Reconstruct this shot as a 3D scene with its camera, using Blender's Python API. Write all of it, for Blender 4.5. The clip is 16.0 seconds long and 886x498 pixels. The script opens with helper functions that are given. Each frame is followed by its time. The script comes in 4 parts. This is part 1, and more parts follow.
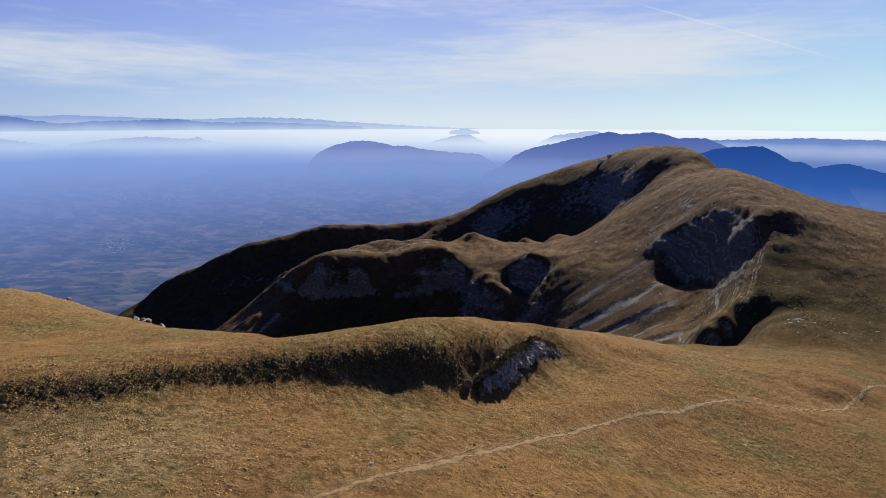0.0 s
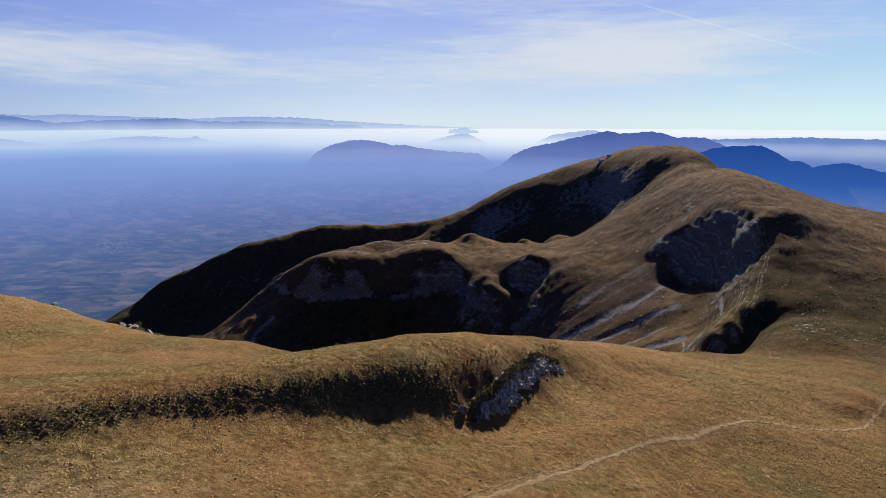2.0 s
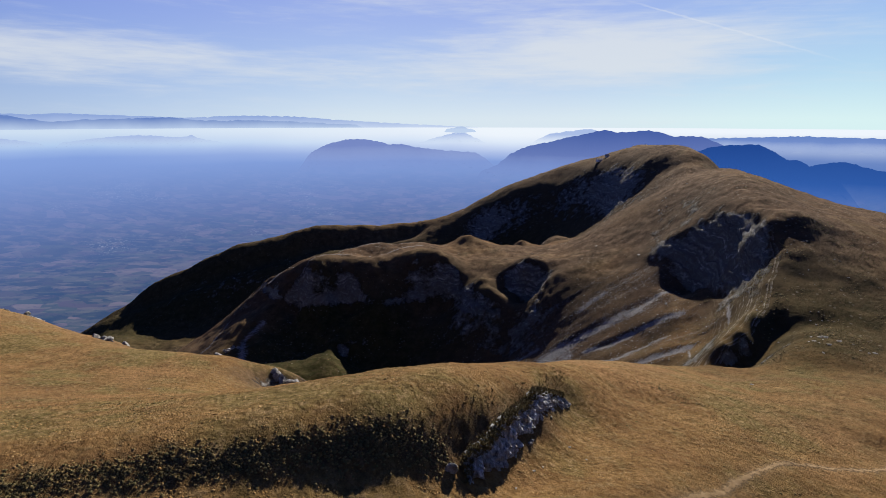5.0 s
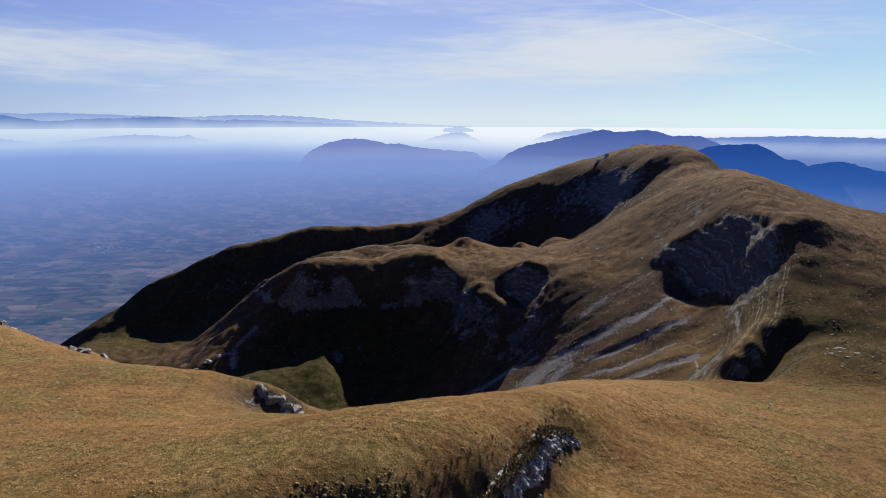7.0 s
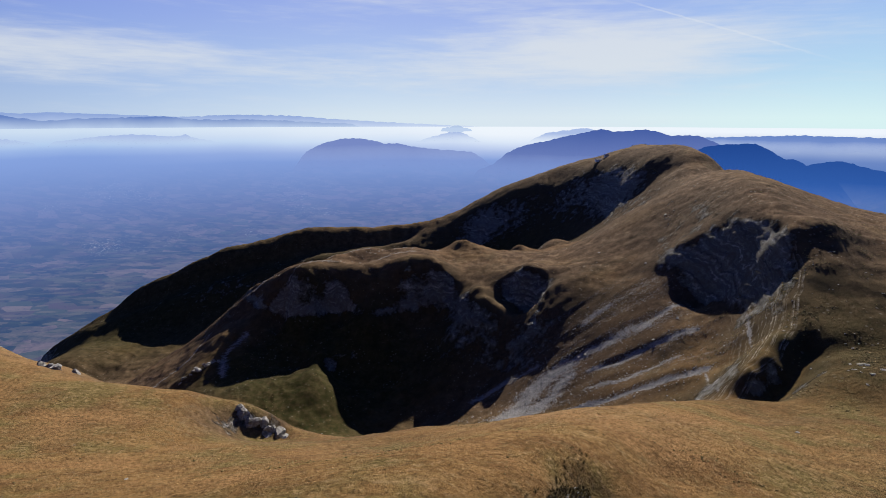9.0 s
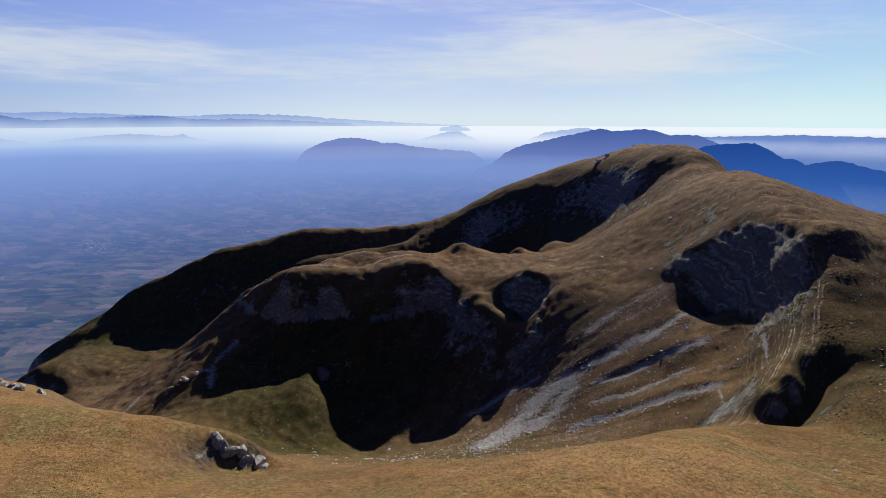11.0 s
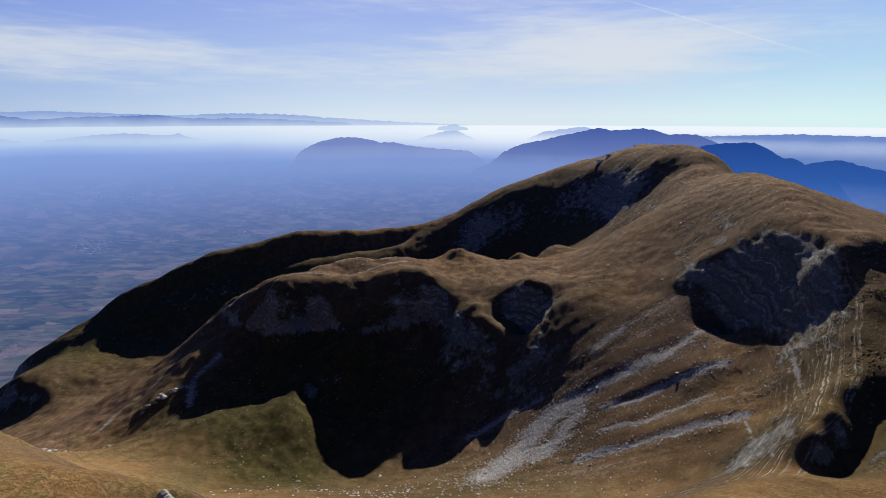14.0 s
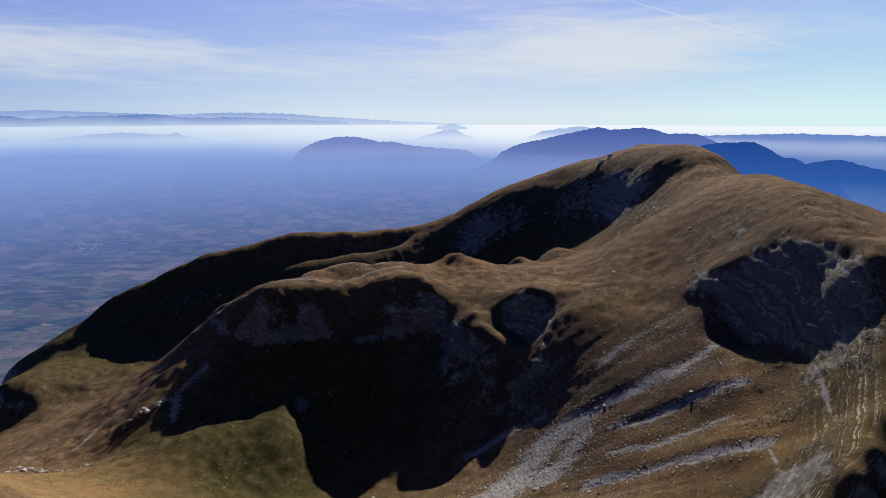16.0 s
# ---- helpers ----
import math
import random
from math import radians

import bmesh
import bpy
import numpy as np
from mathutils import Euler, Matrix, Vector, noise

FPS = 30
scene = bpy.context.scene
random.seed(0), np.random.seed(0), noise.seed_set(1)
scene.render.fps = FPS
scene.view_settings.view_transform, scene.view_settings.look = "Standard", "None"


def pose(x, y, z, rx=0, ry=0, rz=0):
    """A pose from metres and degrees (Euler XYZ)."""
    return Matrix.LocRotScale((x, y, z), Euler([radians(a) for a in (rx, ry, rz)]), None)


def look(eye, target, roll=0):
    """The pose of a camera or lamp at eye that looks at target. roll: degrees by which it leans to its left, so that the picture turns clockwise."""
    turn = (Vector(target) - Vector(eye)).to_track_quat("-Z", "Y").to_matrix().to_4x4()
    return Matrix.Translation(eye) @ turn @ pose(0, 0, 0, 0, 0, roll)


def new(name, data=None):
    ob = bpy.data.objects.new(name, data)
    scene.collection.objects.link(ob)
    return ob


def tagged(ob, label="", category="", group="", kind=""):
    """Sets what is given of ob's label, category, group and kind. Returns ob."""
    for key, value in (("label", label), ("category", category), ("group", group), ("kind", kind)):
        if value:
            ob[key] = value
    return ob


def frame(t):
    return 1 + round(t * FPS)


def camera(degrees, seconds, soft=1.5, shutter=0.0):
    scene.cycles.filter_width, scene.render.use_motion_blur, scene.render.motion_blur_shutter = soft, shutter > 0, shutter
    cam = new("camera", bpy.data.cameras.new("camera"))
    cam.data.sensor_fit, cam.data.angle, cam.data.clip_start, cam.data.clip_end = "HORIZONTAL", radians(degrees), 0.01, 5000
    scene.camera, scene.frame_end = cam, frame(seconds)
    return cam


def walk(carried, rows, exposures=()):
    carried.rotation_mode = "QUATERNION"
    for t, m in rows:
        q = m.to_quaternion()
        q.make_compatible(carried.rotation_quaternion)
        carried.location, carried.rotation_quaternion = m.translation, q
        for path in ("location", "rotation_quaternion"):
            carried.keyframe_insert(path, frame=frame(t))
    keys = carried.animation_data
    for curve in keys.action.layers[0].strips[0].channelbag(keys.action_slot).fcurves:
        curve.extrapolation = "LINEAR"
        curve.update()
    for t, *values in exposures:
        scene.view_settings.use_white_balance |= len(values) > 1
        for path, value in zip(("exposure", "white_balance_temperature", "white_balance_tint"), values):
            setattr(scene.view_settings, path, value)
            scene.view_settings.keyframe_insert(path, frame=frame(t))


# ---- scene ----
cam = camera(78.0, 16.0, 0.85)
EXPOSURES = [(0.0, 1.32), (16.0, 1.32)]
PATH = [
    (0.0, pose(0.00, 0.00, -0.00, 76.771, 0, 0.000)),
    (1.0, pose(0.31, 3.11, 0.03, 76.734, 0, -0.067)),
    (2.0, pose(0.65, 6.26, 0.05, 76.697, 0, -0.140)),
    (3.0, pose(1.06, 9.38, 0.05, 76.661, 0, -0.228)),
    (4.0, pose(1.48, 12.77, 0.06, 76.625, 0, -0.324)),
    (5.0, pose(1.81, 16.73, 0.07, 76.594, 0, -0.431)),
    (6.0, pose(2.12, 21.13, 0.08, 76.565, 0, -0.542)),
    (7.0, pose(2.50, 25.94, 0.07, 76.541, 0, -0.644)),
    (8.0, pose(2.96, 31.19, 0.04, 76.524, 0, -0.739)),
    (9.0, pose(3.44, 36.76, -0.00, 76.505, 0, -0.827)),
    (10.0, pose(3.93, 42.62, -0.05, 76.480, 0, -0.905)),
    (11.0, pose(4.43, 48.75, -0.09, 76.451, 0, -0.977)),
    (12.0, pose(4.95, 55.04, -0.11, 76.425, 0, -1.047)),
    (13.0, pose(5.49, 61.51, -0.10, 76.401, 0, -1.113)),
    (14.0, pose(6.04, 68.19, -0.08, 76.373, 0, -1.175)),
    (15.0, pose(6.58, 75.13, -0.04, 76.337, 0, -1.231)),
    (16.0, pose(7.12, 82.18, 0.00, 76.298, 0, -1.284)),
]
walk(cam, PATH, exposures=EXPOSURES)

SUN_AZ, SUN_EL = 20.0, 29.0   # degrees: to the right of straight ahead, above the level

# ---- sky, sun ----
world = bpy.data.worlds.new("world")
scene.world = world
world.use_nodes = True
wn, wl = world.node_tree.nodes, world.node_tree.links
wn.clear()


def wput(socket, value):
    if isinstance(value, bpy.types.NodeSocket):
        wl.new(value, socket)
    else:
        socket.default_value = value


def wmath(op, a, b=0.0):
    node = wn.new("ShaderNodeMath")
    node.operation = op
    wput(node.inputs[0], a)
    wput(node.inputs[1], b)
    return node.outputs[0]


def wband(value, lo, hi, a=0.0, b=1.0):
    node = wn.new("ShaderNodeMapRange")
    node.interpolation_type = "SMOOTHSTEP"
    for socket, v in zip(node.inputs, (value, lo, hi, a, b)):
        wput(socket, v)
    return node.outputs[0]


def wmix(fac, a, b, kind="MIX"):
    node = wn.new("ShaderNodeMix")
    node.data_type, node.blend_type = "RGBA", kind
    wput(node.inputs[0], fac)
    wput(node.inputs[6], a if not isinstance(a, tuple) else (*a, 1))
    wput(node.inputs[7], b if not isinstance(b, tuple) else (*b, 1))
    return node.outputs[2]


def wramp(fac, *stops):
    node = wn.new("ShaderNodeValToRGB")
    while len(node.color_ramp.elements) < len(stops):
        node.color_ramp.elements.new(0.5)
    for el, (at, col) in zip(node.color_ramp.elements, stops):
        el.position, el.color = at, (*col, 1)
    wput(node.inputs[0], fac)
    return node.outputs[0]


sky = wn.new("ShaderNodeTexSky")
sky.sky_type, sky.sun_disc = "NISHITA", False
sky.sun_elevation, sky.sun_rotation = radians(SUN_EL), radians(SUN_AZ)
sky.altitude, sky.air_density, sky.dust_density, sky.ozone_density = 1500, 1.0, 0.6, 3.0

way = wn.new("ShaderNodeTexCoord").outputs["Generated"]
split = wn.new("ShaderNodeSeparateXYZ")
wl.new(way, split.inputs[0])
dx, dy, dz = split.outputs
azimuth = wmath("MULTIPLY", wmath("ARCTAN2", dx, dy), 180 / math.pi)
height = wmath("MULTIPLY", wmath("ARCSINE", dz), 180 / math.pi)
# clear air: pale by the sea of haze, deep blue overhead, darker away from the sun
clear = wramp(wmath("DIVIDE", height, 90.0), (0.0, (0.74, 0.87, 0.98)), (0.045, (0.52, 0.68, 0.95)), (0.10, (0.40, 0.525, 0.93)), (0.145, (0.33, 0.44, 0.90)), (0.24, (0.10, 0.16, 0.48)), (0.42, (0.036, 0.10, 0.40)), (1.0, (0.020, 0.068, 0.33)))
sunward = wmath("COSINE", wmath("MULTIPLY", wmath("SUBTRACT", azimuth, SUN_AZ), math.pi / 180))
clear = wmix(wband(sunward, -0.4, 0.75, 0.9, 0.0), clear, (0.018, 0.052, 0.22))
clear = wmix(wband(azimuth, 8.0, 40.0, 0.0, 0.45), clear, wmix(1.0, clear, (1.0, 1.28, 1.06), "MULTIPLY"))
clear = wmix(wband(azimuth, -38.0, -4.0, 0.8, 0.0), clear, wmix(1.0, clear, (0.66, 0.74, 0.92), "MULTIPLY"))
# high thin cloud, drawn out by the wind
plane = wn.new("ShaderNodeCombineXYZ")
wput(plane.inputs[0], wmath("MULTIPLY", azimuth, 0.05))
wput(plane.inputs[1], wmath("ADD", wmath("MULTIPLY", height, 0.42), wmath("MULTIPLY", azimuth, 0.006)))


def wnoise(scale, detail, offset):
    node = wn.new("ShaderNodeTexNoise")
    wl.new(plane.outputs[0], node.inputs["Vector"])
    node.inputs["Scale"].default_value, node.inputs["Detail"].default_value = scale, detail
    node.inputs["Roughness"].default_value, node.inputs["Distortion"].default_value = 0.6, offset
    return node.outputs[0]


def bank_of_cloud(az, el, wide, high):
    a = wmath("POWER", wmath("DIVIDE", wmath("SUBTRACT", azimuth, az), wide), 2.0)
    b = wmath("POWER", wmath("DIVIDE", wmath("SUBTRACT", height, el), high), 2.0)
    return wmath("POWER", 2.718, wmath("MULTIPLY", wmath("ADD", a, b), -1.0))


cover = wmath("ADD", wmath("MULTIPLY", bank_of_cloud(17.0, 6.6, 15.0, 2.7), 0.60), wmath("MULTIPLY", bank_of_cloud(-36.0, 5.6, 15.0, 1.9), 0.46))
cover = wmath("ADD", cover, wmath("MULTIPLY", bank_of_cloud(2.0, 12.5, 24.0, 3.0), 0.24))
cover = wmath("ADD", cover, wmath("MULTIPLY", bank_of_cloud(-4.0, 4.2, 30.0, 2.0), 0.26))
streaks = wmath("ADD", wmath("MULTIPLY", wnoise(1.5, 6, 0.4), 0.75), wmath("MULTIPLY", wnoise(5.0, 5, 0.2), 0.35))
veil = wband(wmath("ADD", wmath("SUBTRACT", streaks, 0.62), cover), -0.05, 0.55)
sky_color = wmix(wmath("MULTIPLY", veil, 0.84), clear, (0.80, 0.845, 0.90))
# a vapour trail
ta, tb = [(math.sin(radians(a)) * math.cos(radians(e)), math.cos(radians(a)) * math.cos(radians(e)), math.sin(radians(e))) for a, e in ((18.5, 10.3), (33.5, 5.2))]
trail_n = Vector(ta).cross(Vector(tb)).normalized()
dot = wn.new("ShaderNodeVectorMath")
dot.operation = "DOT_PRODUCT"
wl.new(way, dot.inputs[0])
dot.inputs[1].default_value = trail_n
trail = wband(wmath("ABSOLUTE", wmath("ADD", dot.outputs["Value"], wmath("MULTIPLY", wmath("SUBTRACT", wnoise(9.0, 3, 0.0), 0.5), 0.004))), 0.0003, 0.0020, 0.32, 0.0)
trail = wmath("MULTIPLY", trail, wmath("MULTIPLY", wband(azimuth, 17.0, 21.0), wband(azimuth, 29.0, 37.0, 1.0, 0.0)))
sky_color = wmix(trail, sky_color, (0.86, 0.90, 0.95))
sky_color = wmix(1.0, sky_color, wmix(1.0, sky.outputs[0], (0.004, 0.004, 0.004), "MULTIPLY"), "ADD")
sky_bg = wn.new("ShaderNodeBackground")
wput(sky_bg.inputs["Color"], sky_color)
sky_bg.inputs["Strength"].default_value = 0.345
sky_out = wn.new("ShaderNodeOutputWorld")
wl.new(sky_bg.outputs[0], sky_out.inputs["Surface"])

sun_data = bpy.data.lights.new("sun", "SUN")
sun_data.energy, sun_data.angle, sun_data.color = 4.7, radians(0.55), (1.0, 0.905, 0.765)
sun = new("sun", sun_data)
sa, se = radians(SUN_AZ), radians(SUN_EL)
sun.matrix_world = look((0, 0, 300), (-math.sin(sa) * math.cos(se), -math.cos(sa) * math.cos(se), 300 - math.sin(se)))

# ---- materials ----


class Nodes:
    """A short hand for node materials."""

    def __init__(self, name):
        self.mat = bpy.data.materials.new(name)
        self.mat.use_nodes = True
        self.n, self.l = self.mat.node_tree.nodes, self.mat.node_tree.links
        self.n.clear()
        self.out = self.n.new("ShaderNodeOutputMaterial")

    def put(self, socket, value):
        if isinstance(value, bpy.types.NodeSocket):
            self.l.new(value, socket)
        elif value is not None:
            if isinstance(value, tuple) and len(value) == 3 and socket.type == "RGBA":
                value = (*value, 1)
            socket.default_value = value

    def node(self, kind, out=0, props=(), **inputs):
        node = self.n.new(kind)
        for key, value in dict(props).items():
            if key == "operation":
                node.operation = value
            elif key == "attribute_name":
                node.attribute_name = value
            elif key == "feature":
                node.feature = value
            elif key == "noise_dimensions":
                node.noise_dimensions = value
        for key, value in inputs.items():
            self.put(node.inputs[int(key[1:])] if key[0] == "i" and key[1:].isdigit() else node.inputs[key.replace("_", " ")], value)
        return node.outputs[out]

    def math(self, op, a, b=0.0, c=0.0):
        return self.node("ShaderNodeMath", props={"operation": op}, i0=a, i1=b, i2=c)

    def position(self):
        return self.node("ShaderNodeNewGeometry", "Position")

    def attr(self, name):
        return self.node("ShaderNodeAttribute", "Fac", props={"attribute_name": name})

    def noise(self, scale, detail=4.0, rough=0.55, vector=None, out=0):
        return self.node("ShaderNodeTexNoise", out, Scale=scale, Detail=detail, Roughness=rough, Vector=vector if vector is not None else self.position())

    def band(self, value, lo, hi, to0=0.0, to1=1.0):
        return self.node("ShaderNodeMapRange", i0=value, i1=lo, i2=hi, i3=to0, i4=to1)

    def mix(self, fac, a, b):
        node = self.n.new("ShaderNodeMix")
        node.data_type = "RGBA"
        self.put(node.inputs[0], fac)
        self.put(node.inputs[6], a)
        self.put(node.inputs[7], b)
        return node.outputs[2]

    def ramp(self, fac, *stops):
        node = self.n.new("ShaderNodeValToRGB")
        r = node.color_ramp
        while len(r.elements) < len(stops):
            r.elements.new(0.5)
        for el, (at, col) in zip(r.elements, stops):
            el.position, el.color = at, (*col, 1)
        self.put(node.inputs[0], fac)
        return node.outputs[0]

    def stretch(self, vector, scale, turn=(0, 0, 0)):
        return self.node("ShaderNodeMapping", Vector=vector, Scale=scale, Rotation=turn)

    def bump(self, height, strength, distance, normal=None):
        return self.node("ShaderNodeBump", Height=height, Strength=strength, Distance=distance, Normal=normal)

    def matte(self, color, rough=0.95, normal=None, specular=0.1):
        b = self.node("ShaderNodeBsdfPrincipled", **{"Base_Color": color, "Roughness": rough, "Normal": normal})
        b.node.inputs["Specular IOR Level"].default_value = specular
        return b

    def finish(self, shader):
        self.l.new(shader, self.out.inputs["Surface"])
        return self.mat


def ground_material():
    m = Nodes("dry_grassland")
    p = m.position()
    big, mid, patch = m.noise(0.018, 5), m.noise(0.14, 6, 0.6), m.noise(0.45, 5, 0.6)
    fine = m.noise(1.6, 5, 0.62)
    grass = m.ramp(mid, (0.30, (0.0882, 0.0492, 0.0215)), (0.48, (0.138, 0.0813, 0.0335)), (0.62, (0.167, 0.103, 0.0429)), (0.75, (0.2, 0.135, 0.0655)))
    grass = m.mix(m.band(big, 0.48, 0.66, 0, 0.55), grass, (0.0783, 0.0496, 0.0276))
    grass = m.mix(m.band(patch, 0.52, 0.72, 0, 0.6), grass, (0.0709, 0.0609, 0.0264))
    zone = m.noise(0.055, 5, 0.6)
    grass = m.mix(m.band(zone, 0.52, 0.62, 0.0, 0.65), grass, (0.0912, 0.079, 0.0302))
    grass = m.mix(m.band(zone, 0.48, 0.38, 0.0, 0.5), grass, (0.198, 0.112, 0.0518))
    grass = m.mix(m.math("MULTIPLY", m.attr("straw"), m.band(fine, 0.4, 0.6, 0.25, 0.95)), grass, (0.219, 0.166, 0.11))
    grass = m.mix(m.band(fine, 0.34, 0.55, 0.5, 0.0), grass, (0.0356, 0.0249, 0.0125))
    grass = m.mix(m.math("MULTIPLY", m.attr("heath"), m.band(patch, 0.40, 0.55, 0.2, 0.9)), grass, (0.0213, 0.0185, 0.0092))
    mottle = m.noise(0.9, 8, 0.75)
    grass = m.mix(m.math("MULTIPLY", m.band(mottle, 0.36, 0.50, 0.6, 0.0), m.band(mid, 0.38, 0.62, 0.25, 1.0)), grass, (0.0377, 0.0258, 0.0143))
    grass = m.mix(m.math("MULTIPLY", m.band(mottle, 0.51, 0.66, 0.0, 0.75), m.band(zone, 0.40, 0.60, 0.3, 1.0)), grass, (0.23, 0.157, 0.0866))
    # by steepness: where darker turf and the painted shade of steep slopes go
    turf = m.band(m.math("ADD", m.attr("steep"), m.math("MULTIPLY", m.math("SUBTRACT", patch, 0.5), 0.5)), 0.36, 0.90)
    grass = m.mix(m.math("MULTIPLY", m.attr("brown"), 0.97), grass, m.ramp(mid, (0.3, (0.0411, 0.0274, 0.0186)), (0.55, (0.0846, 0.0553, 0.0361)), (0.72, (0.14, 0.0945, 0.0611))))
    rough_turf = m.noise(0.33, 9, 0.8)
    grass = m.mix(m.math("MULTIPLY", m.attr("brown"), m.band(rough_turf, 0.47, 0.36, 0.0, 0.8)), grass, (0.0248, 0.0199, 0.0139))
    grass = m.mix(m.math("MULTIPLY", m.attr("brown"), m.band(rough_turf, 0.53, 0.66, 0.0, 0.6)), grass, (0.133, 0.0936, 0.0624))
    # heath on brown slopes, with a slope's grazing shade painted in by it
    grass = m.mix(m.math("MULTIPLY", m.math("MULTIPLY", m.attr("heath"), m.attr("brown")), m.band(rough_turf, 0.62, 0.42, 0.35, 0.95)), grass, (0.0171, 0.0135, 0.00765))
    # darker turf on steep slopes, which also paints their shade into the colour
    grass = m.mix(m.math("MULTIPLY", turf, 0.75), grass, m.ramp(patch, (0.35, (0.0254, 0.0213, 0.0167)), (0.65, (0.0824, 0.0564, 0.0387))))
    # green grass, and painted shade in the bowl and on the far face
    grass = m.mix(m.math("MULTIPLY", m.attr("green"), m.band(patch, 0.25, 0.6, 0.6, 1.0)), grass, m.ramp(mid, (0.35, (0.017, 0.0186, 0.00705)), (0.65, (0.0334, 0.0307, 0.0123))))
    grass = m.mix(m.math("MULTIPLY", m.attr("worn"), m.band(fine, 0.35, 0.6, 0.5, 1.0)), grass, (0.185, 0.129, 0.079))
    # loose stones lying in the turf of the far slopes
    stone = m.node("ShaderNodeTexVoronoi", 0, Scale=0.42, Vector=p)
    stone = m.math("MULTIPLY", m.band(stone, 0.22, 0.14), m.math("MULTIPLY", m.attr("brown"), m.band(m.noise(0.06, 4), 0.48, 0.60)))
    grass = m.mix(m.math("MULTIPLY", stone, 0.5), grass, (0.245, 0.224, 0.194))
    # limestone in beds, and loose scree
    layer = m.math("ADD", m.attr("beds"), m.math("MULTIPLY", m.noise(0.09, 7, 0.65), 16.0))
    beds = m.node("ShaderNodeTexNoise", 0, props={"noise_dimensions": "1D"}, W=m.math("MULTIPLY", layer, 1.0), Scale=0.45, Detail=5.0, Roughness=0.75)
    rock = m.ramp(beds, (0.35, (0.06, 0.062, 0.068)), (0.5, (0.165, 0.17, 0.18)), (0.62, (0.38, 0.385, 0.40)))
    rock = m.mix(m.band(m.noise(0.35, 8, 0.75), 0.40, 0.60), rock, (0.13, 0.124, 0.112))
    stones = m.node("ShaderNodeTexVoronoi", 0, Scale=1.1, Vector=p)
    scree = m.mix(m.band(m.noise(2.2, 6, 0.75), 0.35, 0.62), (0.070, 0.067, 0.068), (0.235, 0.232, 0.24))
    steep = m.math("ADD", m.attr("steep"), m.math("MULTIPLY", m.math("SUBTRACT", m.noise(0.12, 8, 0.7), 0.5), 2.0))
    bare = m.band(steep, 0.95, 1.22)
    color = m.mix(bare, grass, rock)
    runs = m.node("ShaderNodeCombineXYZ", 0, i0=m.math("MULTIPLY", m.attr("across"), 0.16), i1=m.math("MULTIPLY", m.node("ShaderNodeSeparateXYZ", 0, i0=p), 0.014))
    run = m.noise(1.0, 7, 0.62, runs)
    loose = m.math("ADD", m.math("ADD", m.attr("scree"), m.math("MULTIPLY", m.math("SUBTRACT", run, 0.5), 1.5)), m.math("MULTIPLY", m.math("SUBTRACT", m.noise(0.8, 8, 0.8), 0.5), 2.4))
    loose = m.math("MULTIPLY", m.band(loose, 0.30, 0.72), m.band(m.attr("scree"), 0.03, 0.25))
    color = m.mix(loose, color, scree)
    # edges of upturned beds that follow the rim
    arc_at = m.math("ADD", m.attr("arc"), m.math("MULTIPLY", m.math("SUBTRACT", m.noise(0.08, 4), 0.5), 4.0))
    arc = m.node("ShaderNodeTexNoise", 0, props={"noise_dimensions": "1D"}, W=arc_at, Scale=0.85, Detail=3.0, Roughness=0.6)
    arc = m.math("MULTIPLY", m.math("MULTIPLY", m.band(arc, 0.52, 0.64), m.attr("arcs")), m.band(m.noise(0.4, 6, 0.75), 0.42, 0.60))
    color = m.mix(arc, color, (0.277, 0.253, 0.217))
    relief_n = m.math("ADD", fine, m.math("MULTIPLY", m.noise(5.0, 3, 0.6), 0.25))
    normal = m.bump(relief_n, 1.0, 0.28)
    normal = m.bump(m.math("MULTIPLY", m.math("ADD", beds, m.noise(0.45, 6, 0.7)), bare), 1.0, 1.3, normal)
    normal = m.bump(mottle, 0.9, 0.62, normal)
    return m.finish(m.matte(color, 1.0, normal, 0.015))


